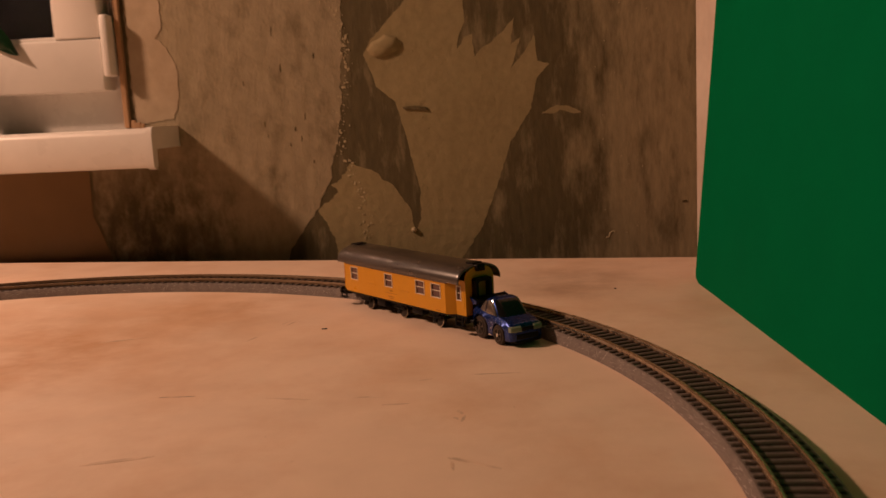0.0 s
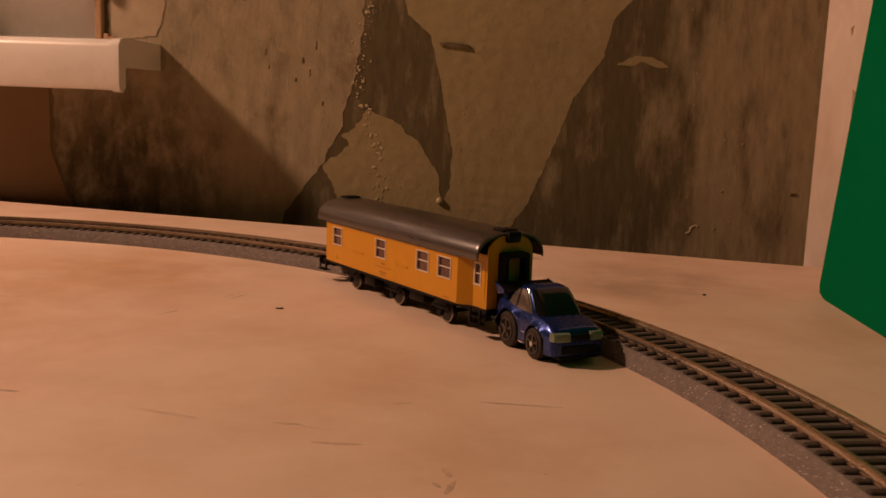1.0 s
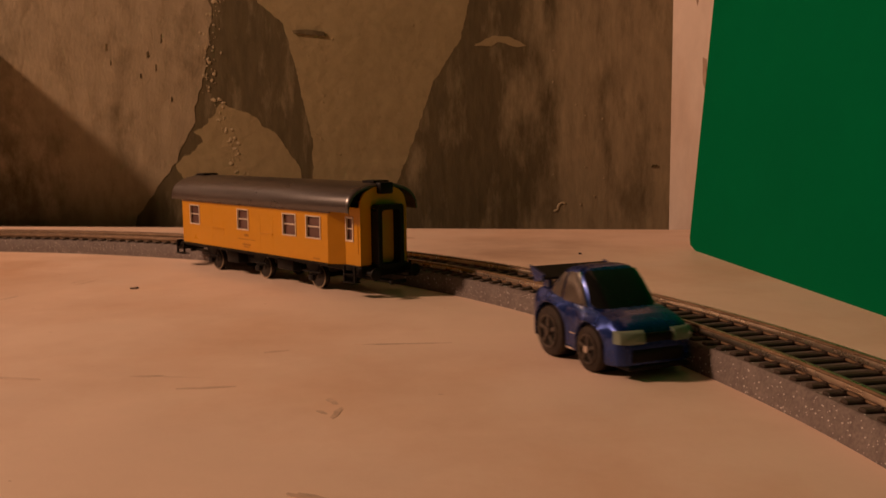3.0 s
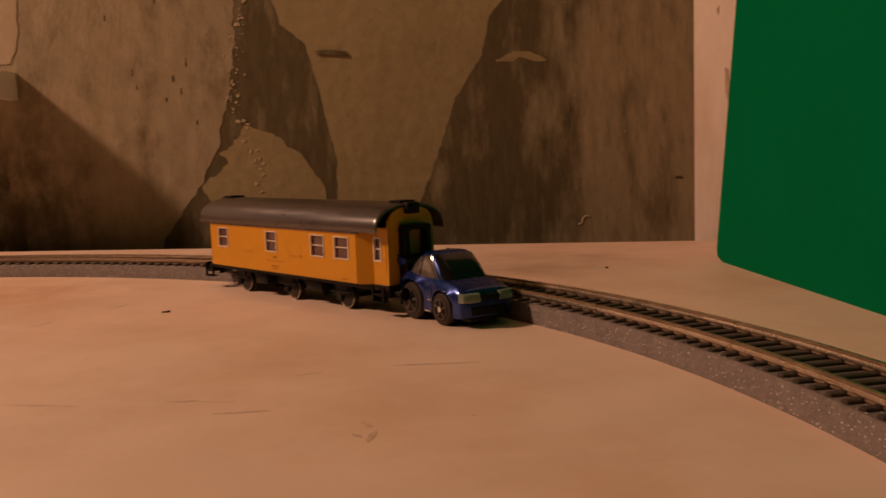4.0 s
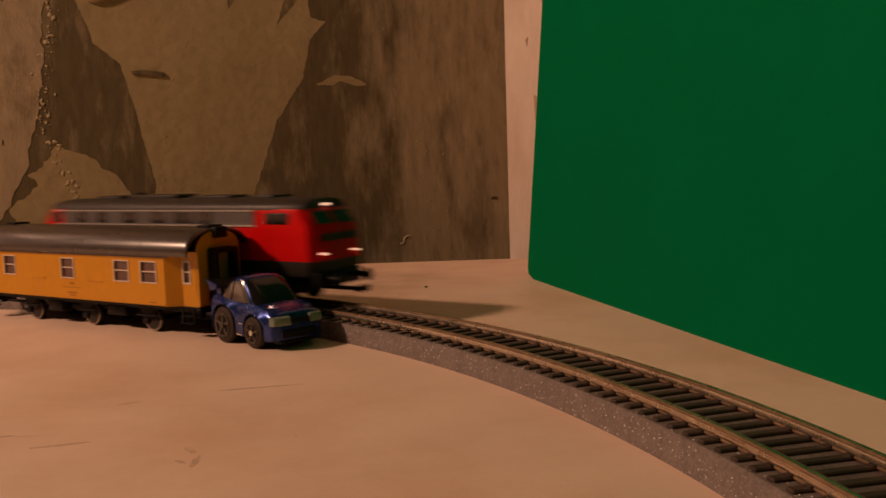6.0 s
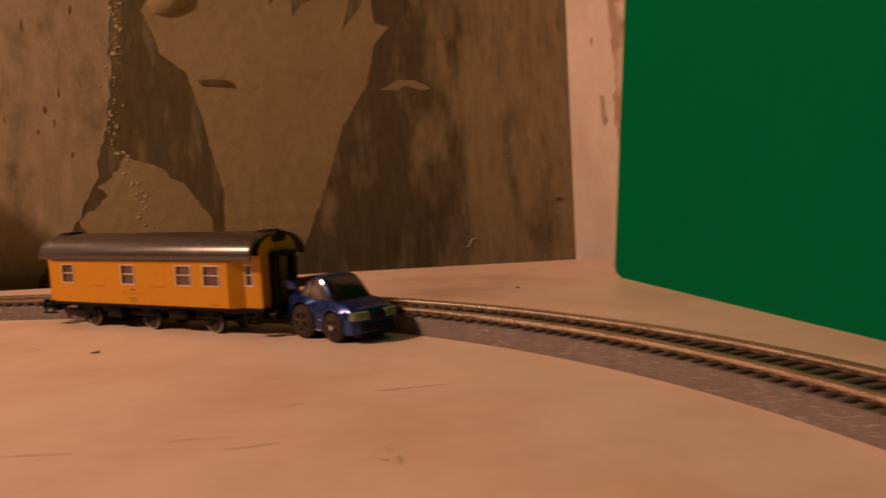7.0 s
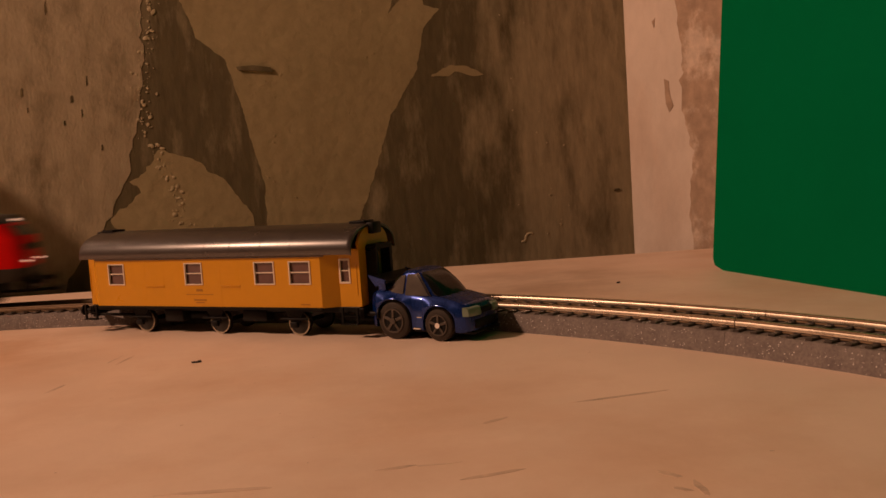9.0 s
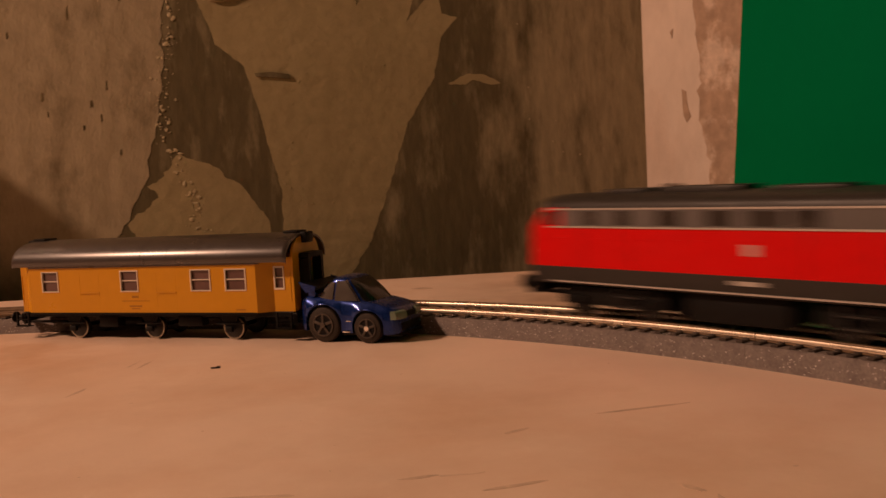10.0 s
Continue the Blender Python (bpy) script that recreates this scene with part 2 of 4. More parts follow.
def pierced(u0, u1, v0, v1, holes, place, thick, bm=None):
    """A wall panel with rectangular openings; place(u, v, w) gives the 3D point, w running 0 to thick."""
    bm = bm or bmesh.new()
    us = sorted({u0, u1, *[h[0] for h in holes], *[h[1] for h in holes]})
    vs = sorted({v0, v1, *[h[2] for h in holes], *[h[3] for h in holes]})
    solid = {(i, j) for i in range(len(us) - 1) for j in range(len(vs) - 1)
             if not any(h[0] < (us[i] + us[i + 1]) / 2 < h[1] and h[2] < (vs[j] + vs[j + 1]) / 2 < h[3] for h in holes)}
    made = {}

    def v(i, j, w):
        if (i, j, w) not in made:
            made[i, j, w] = bm.verts.new(place(us[i], vs[j], w * thick))
        return made[i, j, w]
    for i, j in sorted(solid):
        for w in (0, 1):
            bm.faces.new((v(i, j, w), v(i + 1, j, w), v(i + 1, j + 1, w), v(i, j + 1, w)))
        for (a, b), nb in (((0, 0), (1, 0)), (i, j - 1)), (((1, 0), (1, 1)), (i + 1, j)), (((1, 1), (0, 1)), (i, j + 1)), (((0, 1), (0, 0)), (i - 1, j)):
            if nb not in solid:
                p, q = (i + a[0], j + a[1]), (i + b[0], j + b[1])
                bm.faces.new((v(*p, 0), v(*q, 0), v(*q, 1), v(*p, 1)))
    return bm


def ragged(pts, step=0.006, amp=0.0022, seed=1.0):
    """An outline broken into short uneven steps, like a torn edge."""
    out = []
    for i, (a, b) in enumerate(zip(pts, pts[1:] + pts[:1])):
        a, b = Vector(a), Vector(b)
        n = max(1, int((b - a).length / step))
        side = Vector((a.y - b.y, b.x - a.x))
        side = side.normalized() if side.length else side
        for k in range(n):
            p = a.lerp(b, k / n)
            w = noise.noise(Vector((p.x * 160, p.y * 160, seed))) + 0.6 * noise.noise(Vector((p.x * 420, p.y * 420, seed + 9)))
            out.append(p + side * amp * w * (0 if k == 0 and n == 1 else 1))
    return out


def thing(name, label, category, group=""):
    return tagged(new(name), label, category, group)


# ---- the room ----
def build_room():
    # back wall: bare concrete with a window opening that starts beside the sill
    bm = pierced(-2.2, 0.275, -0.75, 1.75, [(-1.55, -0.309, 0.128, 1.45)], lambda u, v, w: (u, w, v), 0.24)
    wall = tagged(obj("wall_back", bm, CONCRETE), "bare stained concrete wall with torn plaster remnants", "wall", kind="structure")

    def patch(outline, material, thick, label, seed, amp=0.0022, step=0.006):
        pts = [(p.x, 0.002, p.y) for p in ragged(outline, step, amp, seed)]
        bm = slab(pts, (0, -0.002 - thick, 0))
        return part("plaster_patch", bm, material, wall, label, smooth=False)

    # coat beside the window, running down to the table
    patch([(-0.300, 0.60), (-0.072, 0.60), (-0.073, 0.250), (-0.079, 0.152), (-0.085, 0.119), (-0.100, 0.067), (-0.111, 0.047), (-0.142, 0.004), (-0.175, -0.06),
           (-0.322, -0.06), (-0.333, -0.009), (-0.352, 0.040), (-0.354, 0.120), (-0.300, 0.128)], LEFTCOAT, 0.0003, "dirty grey-brown plaster coat", 1.0, 0.0030, 0.005)
    patch([(-0.299, 0.60), (-0.262, 0.60), (-0.262, 0.236), (-0.269, 0.226), (-0.258, 0.216), (-0.249, 0.196), (-0.250, 0.166), (-0.257, 0.144), (-0.299, 0.139)],
          SKIM, 0.0009, "paler plaster layer beside the window", 7.0, 0.0022, 0.004)
    # tall tongue in the middle with a frayed top edge
    patch([(-0.010, 0.60), (-0.010, 0.248), (-0.031, 0.227), (-0.046, 0.212), (-0.054, 0.198), (-0.046, 0.178), (-0.043, 0.166), (-0.024, 0.150), (-0.015, 0.115),
           (-0.004, 0.063), (-0.004, 0.032), (-0.012, 0.014), (-0.016, -0.06), (0.015, -0.06), (0.036, -0.011), (0.058, 0.021), (0.074, 0.060), (0.090, 0.105), (0.111, 0.137),
           (0.117, 0.166), (0.1302, 0.1793), (0.1187, 0.1826), (0.1175, 0.1951), (0.1163, 0.2076), (0.1076, 0.1940), (0.0932, 0.1775), (0.0975, 0.1908), (0.1025, 0.2062), (0.0929, 0.1997), (0.0977, 0.2258), (0.0862, 0.2131), (0.0737, 0.2030), (0.0634, 0.1976), (0.0575, 0.1898), (0.0557, 0.2122), (0.0483, 0.2093), (0.0400, 0.1978), (0.0429, 0.2129), (0.0490, 0.2234), (0.0476, 0.2423), (0.052, 0.60)], PLASTER, 0.00012, "light plaster tongue with a frayed edge", 2.0, 0.0011, 0.0022)
    # low rounded remnant beside it
    patch([(-0.111, 0.045), (-0.096, 0.055), (-0.089, 0.061), (-0.096, 0.069), (-0.084, 0.076), (-0.075, 0.090), (-0.052, 0.083), (-0.030, 0.064), (-0.014, 0.041),
           (-0.011, 0.014), (-0.014, -0.06), (-0.085, -0.06), (-0.095, 0.012)], PLASTER, 0.0002, "rounded plaster remnant", 3.0, 0.0024, 0.0022)
    patch([(0.121, 0.132), (0.129, 0.136), (0.135, 0.139), (0.146, 0.138), (0.155, 0.135), (0.160, 0.131), (0.152, 0.130), (0.146, 0.132), (0.139, 0.134), (0.134, 0.131), (0.128, 0.131)], PLASTER, 0.0003, "small pale flake", 5.0, 0.0010, 0.0016)
    # smooth tan paint under the window
    bm = slab([(p.x, 0.002, p.y) for p in ragged([(-0.357, 0.125), (-0.357, 0.046), (-0.337, -0.009), (-0.325, -0.07), (-2.1, -0.07), (-2.1, 0.125)], 0.02, 0.001, 6.0)], (0, -0.0026, 0))
    part("paint_layer", bm, TANPAINT, wall, "smooth tan wall paint", smooth=False)
    rnd = random.Random(9)
    for n, (x, z, w, h) in enumerate([(-0.140, 0.190, 0.0009, 0.010), (-0.147, 0.226, 0.0012, 0.010), (-0.129, 0.128, 0.0016, 0.0050), (-0.123, 0.118, 0.0011, 0.0060), (-0.135, 0.112, 0.0012, 0.0035), (-0.161, 0.134, 0.0014, 0.0060), (-0.158, 0.122, 0.0010, 0.0040), (-0.118, 0.140, 0.0010, 0.0070), (-0.112, 0.094, 0.0010, 0.0040), (-0.180, 0.176, 0.0013, 0.0050), (-0.105, 0.200, 0.0012, 0.0060), (0.258, 0.040, 0.0050, 0.0016)]):
        pts = [(x - w / 2, z - h / 2), (x + w / 2, z - h * 0.3), (x + w * 0.4, z + h / 2), (x - w * 0.3, z + h * 0.4)]
        part("chip", slab([(p.x, 0.002, p.y) for p in ragged(pts, 0.0025, 0.0010, 30.0 + n)], (0, -0.0025 - 0.0001 * (n % 3), 0)), MOULD, wall, smooth=False)
    # a lump of filler and a small ledge on the tongue
    bm = bmesh.new()
    bmesh.ops.create_icosphere(bm, subdivisions=3, radius=1.0)
    for v in bm.verts:
        w = 1 + 0.3 * noise.noise(v.co * 2.2)
        v.co = Vector((-0.032 + 0.016 * v.co.x * w + 0.004 * v.co.z, -0.0005 + 0.0045 * v.co.y, 0.205 + 0.010 * v.co.z * w))
    part("filler_lump", bm, PLASTER, wall, "rounded lump of yellowish filler")
    bm = slab([(-0.017, 0, 0.1447), (-0.005, 0, 0.1452), (0.007, 0, 0.1432), (0.008, 0, 0.1400), (-0.005, 0, 0.1415), (-0.016, 0, 0.1425)], (0, -0.0018, 0))
    part("plaster_ledge", bm, CONCRETE, wall, smooth=False)
    bm = bmesh.new()
    hook = [(0.1822, 0.0060), (0.1838, 0.0062), (0.1848, 0.0072), (0.1850, 0.0090), (0.1858, 0.0108), (0.1874, 0.0118), (0.1892, 0.0119), (0.1906, 0.0112)]
    for (x0, zz0), (x1, zz1) in zip(hook, hook[1:]):
        for f in (0.0, 0.35, 0.7):
            r = 0.0009 + 0.0003 * noise.noise(Vector((x0 * 900, zz0 * 900, f)))
            bmesh.ops.create_icosphere(bm, subdivisions=2, radius=1.0, matrix=Matrix.Translation((x0 + (x1 - x0) * f, 0.0, zz0 + (zz1 - zz0) * f)) @ Matrix.Diagonal((r, 0.0005, r, 1)))
    part("mortar_spur", bm, BEAD, wall, "hooked smear of mortar")
    bm = bmesh.new()
    bmesh.ops.create_icosphere(bm, subdivisions=2, radius=0.003, matrix=Matrix.Translation((-0.012, -0.001, 0.020)))
    part("mortar_knob", bm, BEAD, wall)
    # crumbs of plaster along the torn seam and rough spots on the coats
    rnd = random.Random(4)
    bm = bmesh.new()

    def crumb(x, z, r):
        m = Matrix.Translation((x, -0.0004, z)) @ Matrix.Rotation(rnd.uniform(0, 6), 4, "Y") @ Matrix.Diagonal((r * rnd.uniform(0.6, 1.4), r * 0.35, r * rnd.uniform(0.7, 1.9), 1))
        bmesh.ops.create_icosphere(bm, subdivisions=1, radius=1.0, matrix=m)
    for i in range(280):
        z = rnd.uniform(0.012, 0.27)
        x = -0.0775 + 0.006 * math.sin(z * 40) + (0.014 if z < 0.1 else 0.0) * (1 - z / 0.13) + rnd.gauss(0, 0.003)
        crumb(x, z, rnd.choice((0.0003, 0.0004, 0.0005, 0.0007, 0.0009, 0.0012)))
    for i in range(26):
        crumb(rnd.gauss(0.205, 0.02), rnd.uniform(0.0, 0.24), rnd.uniform(0.0003, 0.0008))
    tagged(part("plaster_crumbs", bm, BEAD, wall, "small plaster crumbs stuck to the wall"), kind="stuff")

    # low lumps in the coats
    for material, n, xr, zr in ((LEFTCOAT, 330, (-0.165, -0.085), (0.02, 0.26)), (LEFTCOAT, 110, (-0.245, -0.165), (0.10, 0.26)), (PLASTER, 120, (-0.02, 0.085), (0.03, 0.20)), (PLASTER, 80, (-0.09, -0.03), (0.0, 0.06))):
        bm = bmesh.new()
        for i in range(n):
            x, z = rnd.uniform(*xr), rnd.uniform(*zr)
            if material is LEFTCOAT and (z < 0.05 + 1.05 * max(0.0, -0.11 - x) * 0.5 or x > -0.088 - 0.55 * max(0, 0.11 - z)):
                continue
            if material is PLASTER and xr[0] > -0.05 and (x > 0.045 + 0.5 * (z - 0.06) or x < -0.002 - 0.2 * max(0, z - 0.08)):
                continue
            if material is PLASTER and xr[0] < -0.05 and z > 0.055 - 0.9 * abs(x + 0.062):
                continue
            r = rnd.choice((0.00025, 0.0003, 0.0004, 0.0006))
            m = Matrix.Translation((x, -0.0001, z)) @ Matrix.Rotation(rnd.uniform(0, 6), 4, "Y") @ Matrix.Diagonal((r * rnd.uniform(0.8, 1.6), r * 0.5, r * rnd.uniform(0.8, 2.6), 1))
            bmesh.ops.create_icosphere(bm, subdivisions=2, radius=1.0, matrix=m)
        tagged(part("plaster_lumps", bm, material, wall, "low lumps in the plaster"), kind="stuff")

    # whitish wall that turns towards the room at the corner
    a, b = Vector((0.270, 0.0, 0)), Vector((0.44, -0.46, 0))
    side = (b - a).normalized()
    out = Vector((-side.y, side.x, 0))
    pts = [a, b, b + out * 0.2, a + out * 0.2]
    bm = slab([(p.x, p.y, -0.75) for p in pts], (0, 0, 2.5))
    corner = tagged(obj("wall_corner", bm, WHITEWALL), "whitish plaster wall with brown damaged spots", "wall", kind="structure")
    for n, outline in enumerate(([(0.064, -0.02), (0.060, 0.03), (0.066, 0.06), (0.061, 0.085), (0.056, 0.100), (0.060, 0.135), (0.054, 0.165), (0.052, 0.30), (0.40, 0.30), (0.40, -0.02)],
                                 [(0.040, 0.118), (0.0445, 0.116), (0.046, 0.104), (0.0485, 0.098), (0.044, 0.094), (0.0405, 0.100)], [(0.030, 0.160), (0.0335, 0.162), (0.032, 0.155)])):
        pts = [a + side * p.x - out * 0.0004 + Vector((0, 0, p.y)) for p in ragged(outline, 0.005, 0.0035 if n == 0 else 0.0012, 20.0 + n)]
        part("bare_patch", slab(pts, out * 0.002), SPALLED, corner, "bare brown patch in the plaster", smooth=False)

    # the rest of the room, unseen: added to bounce the lamp's light
    for name, lim, m in (("wall_right", (1.6, 1.7, -2.6, 0.0, -0.75, 1.75), UNSEENWALL), ("wall_left", (-2.3, -2.2, -2.6, 0.24, -0.75, 1.75), UNSEENWALL), ("wall_front", (-2.2, 1.6, -2.7, -2.6, -0.75, 1.75), UNSEENWALL),
                         ("wall_back_right", (0.44, 1.6, -0.462, -0.36, -0.75, 1.75), UNSEENWALL), ("floor", (-2.2, 1.6, -2.6, 0.24, -0.85, -0.75), FLOORMAT), ("ceiling", (-2.3, 1.7, -2.7, 0.24, 1.75, 1.85), UNSEENWALL)):
        label = {"floor": "unseen brown wooden floor added to close the room", "ceiling": "unseen plain ceiling added to bounce light"}.get(name, "unseen plain wall added to bounce light")
        tagged(obj(name, box(*lim), m), label, name.split("_")[0], kind="structure")

    # window with plastic frame
    win = tagged(new("window_1"), "white plastic window in front of a dark night", "window", kind="structure")
    bm = pierced(-1.55, -0.312, 0.128, 1.45, [(-1.48, -0.364, 0.224, 1.38)], lambda u, v, w: (u, 0.012 + w, v), 0.05)
    part("outer_frame", bm, PVC, win, smooth=False)
    bm = box(-1.50, -0.322, -0.014, 0.026, 0.176, 0.229, 0.003)
    box(-0.372, -0.322, -0.0145, 0.026, 0.2295, 1.41, 0.003, bm)
    part("sash", bm, PVC, win)
    part("glazing_bead", box(-1.44, -0.372, -0.010, 0.012, 0.222, 0.233, 0.002), PVC, win)
    part("hinge_cover", box(-0.320, -0.3115, -0.019, 0.004, 0.190, 0.252, 0.003), PVC, win)
    pane = part("pane", box(-1.46, -0.366, 0.016, 0.020, 0.22, 1.37), NIGHT, win, smooth=False)
    pane.visible_shadow = False
    part("reveal_strip", box(-0.310, -0.304, -0.005, 0.010, 0.137, 0.95, 0.0010), RAWWOOD, win, "raw wooden strip", smooth=False)
    for x, w, h in ((-0.2990, 0.0022, 0.0085), (-0.2945, 0.0030, 0.0060), (-0.2895, 0.0018, 0.0045)):
        part("wood_splinter", box(x - w, x + w, -0.007, -0.003, 0.1362, 0.1362 + h, 0.0006), RAWWOOD, win, "broken wooden splinter", smooth=False)
    tagged(obj("night_backdrop", box(-2.2, 0.3, 0.60, 0.62, -0.5, 2.0), BLACK), "dark night outside the window", "backdrop", kind="structure")

    # window sill with a turned-down nose and an end cap
    sill = tagged(new("window_sill"), "white plastic window sill with a rounded nose", "window sill", kind="structure")
    prof = [(0.010, 0.117), (-0.058, 0.117), (-0.058, 0.102), (-0.0605, 0.098), (-0.0645, 0.0985), (-0.066, 0.102), (-0.066, 0.131), (-0.0635, 0.1355), (-0.060, 0.137), (0.010, 0.136)]
    part("board", loft([[(x, y, z) for y, z in prof] for x in (-1.7, -0.2605)]), SILLMAT, sill)
    cap = [(0.004, 0.116), (-0.057, 0.116), (-0.057, 0.1005), (-0.061, 0.0965), (-0.0655, 0.0975), (-0.0672, 0.102), (-0.0672, 0.132), (-0.064, 0.137), (-0.060, 0.138), (0.004, 0.137)]
    part("end_cap", loft([[(x, y, z) for y, z in cap] for x in (-0.2605, -0.2535)]), SILLMAT, sill)


build_room()


def build_green_shape():
    """Unidentified green object before the window, drawn as a broad blade; stem, pot added."""
    green_shape = thing("houseplant", "unidentified dark green glossy shape by the window", "houseplant")
    rows = []
    for i in range(9):
        t = i / 8
        w = 0.015 * math.sin(math.pi * min(1, 0.08 + 0.92 * t)) ** 0.7 + 0.0008
        c = Vector((-0.470 + 0.062 * t, -0.020, 0.250 - 0.034 * t * t))
        rows.append([c + Vector((0.2 * w * k, -0.004 * (1 - k * k), w * k * 0.8)) for k in (-1, -0.5, 0, 0.5, 1)])
    bm = loft(rows, closed=False)
    bmesh.ops.solidify(bm, geom=bm.faces[:], thickness=0.0008)
    part("leaf", bm, GREENSHAPE, green_shape)
    part("stem", cyl("z", (-0.469, -0.030, 0.200), 0.0016, 0.13, 10), GREENSHAPE, green_shape)
    part("pot", cyl("z", (-0.475, -0.030, 0.162), 0.018, 0.050, 28, r2=0.024), BLACK, green_shape, "unseen dark pot added under the green shape")


build_green_shape()


# ---- table, board, marks ----
def build_table():
    table = thing("table", "pale scuffed wooden table top carrying the track", "table")
    pts = [(-1.25, 0.010), (-0.64, 0.010), (0.30, -0.0952), (0.36, -0.30), (0.36, -1.45), (-1.25, -1.45)]
    bm = slab([(x, y, 0) for x, y in pts], (0, 0, -0.028))
    bmesh.ops.bevel(bm, geom=[e for e in bm.edges if abs(e.verts[0].co.z - e.verts[1].co.z) < 1e-6], offset=0.0015, segments=2, affect="EDGES")
    part("top", bm, TABLETOP, table, smooth=False)
    for x, y in ((-1.15, -0.10), (0.26, -0.18), (0.26, -1.35), (-1.15, -1.35)):
        part("leg", box(x - 0.03, x + 0.03, y - 0.03, y + 0.03, -0.75, -0.028, 0.003), TABLETOP, table, smooth=False)

    def smear(x, y, length, width, ang, material, seed):
        n, ring = 18, []
        c, s = math.cos(radians(ang)), math.sin(radians(ang))
        for i in range(n):
            a = 2 * math.pi * i / n
            w = 1 + 0.5 * noise.noise(Vector((math.cos(a) * 2, math.sin(a) * 2, seed)))
            u, v = length / 2 * math.cos(a) * w, width / 2 * math.sin(a) * w
            ring.append((x + c * u - s * v, y + s * u + c * v, 0.00002 + 0.000006 * seed))
        part("scuff_mark", slab(ring, (0, 0, -0.0006)), material, table, smooth=False)
    # (place, length, direction, width, darker or not)
    for n, (x, y, length, ang, width, deep) in enumerate(((-0.0676, -0.3526, 0.012, 72, 0.0015, 1), (-0.0568, -0.3075, 0.014, 76, 0.0010, 0), (-0.0525, -0.3110, 0.017, 76, 0.0012, 1), (0.0985, -0.4362, 0.030, 5, 0.0016, 1),
                                                          (0.0617, -0.4462, 0.008, 25, 0.0014, 1), (0.0330, -0.4749, 0.009, 4, 0.0016, 1), (0.0425, -0.4756, 0.010, -2, 0.0010, 0), (0.0522, -0.4864, 0.015, 9, 0.0015, 1),
                                                          (0.0862, -0.4986, 0.006, -60, 0.0020, 1), (0.0888, -0.5080, 0.009, -95, 0.0016, 1), (0.0852, -0.5075, 0.004, -50, 0.0014, 1), (-0.0060, -0.4767, 0.024, -8, 0.0018, 0),
                                                          (-0.0694, -0.4718, 0.020, 4, 0.0014, 1), (0.0930, -0.5590, 0.013, -25, 0.0026, 1), (0.1030, -0.5640, 0.018, -30, 0.0020, 0), (0.0900, -0.5650, 0.009, -80, 0.0016, 1),
                                                          (-0.160, -0.350, 0.030, 25, 0.0020, 0), (-0.230, -0.420, 0.030, 34, 0.0030, 0), (0.0766, -0.1337, 0.013, -6, 0.0070, 1), (-0.06, -0.56, 0.030, 20, 0.003, 0))):
        smear(x, y, length, width, ang, STAIN if deep else SCUFF, n + 1)
    # fine dirt specks
    rnd = random.Random(21)
    bm = bmesh.new()
    for i in range(60):
        x, y, r = rnd.uniform(-0.20, 0.20), rnd.uniform(-0.58, -0.16), rnd.uniform(0.00012, 0.0004)
        bmesh.ops.create_icosphere(bm, subdivisions=1, radius=r, matrix=Matrix.Translation((x, y, 0.0)) @ Matrix.Diagonal((rnd.uniform(0.8, 2.0), 1, 0.3, 1)))
    tagged(part("dirt_speck", bm, STAIN, table, "fine dirt specks on the table"), kind="stuff")
    bm = box(-0.0259, -0.0229, -0.3300, -0.3292, 0.0, 0.0006, 0.0002)
    box(-0.0237, -0.0224, -0.3296, -0.3288, 0.0, 0.0008, 0.0002, bm)
    tagged(obj("crumb", bm, CRUMB), "tiny black crumb lying on the table", "crumb")
    bm = box(0.1762, 0.1778, -0.2206, -0.2194, 0.0, 0.0008, 0.0002)
    tagged(obj("crumb", bm, CRUMB), "tiny black speck lying on the table", "crumb")

    # leaning sheet of green card beside the track
    lean = math.tan(radians(4.5))
    rim = [(-1.20, 0.0), (-0.207, 0.0), (-0.1985, 0.0022), (-0.1964, 0.006), (-0.1964, 0.62), (-1.20, 0.62)]
    bm = slab([(0.2184 - 0.110 * y + lean * z, y, z) for y, z in rim], (0.004, 0, 0))
    tagged(obj("green_board", bm, GREEN), "plain green card board standing upright on the table", "board")


build_table()


# ---- curved track ----
HUB, RADIUS = Vector((-0.2162, -0.6088, 0)), 0.4360


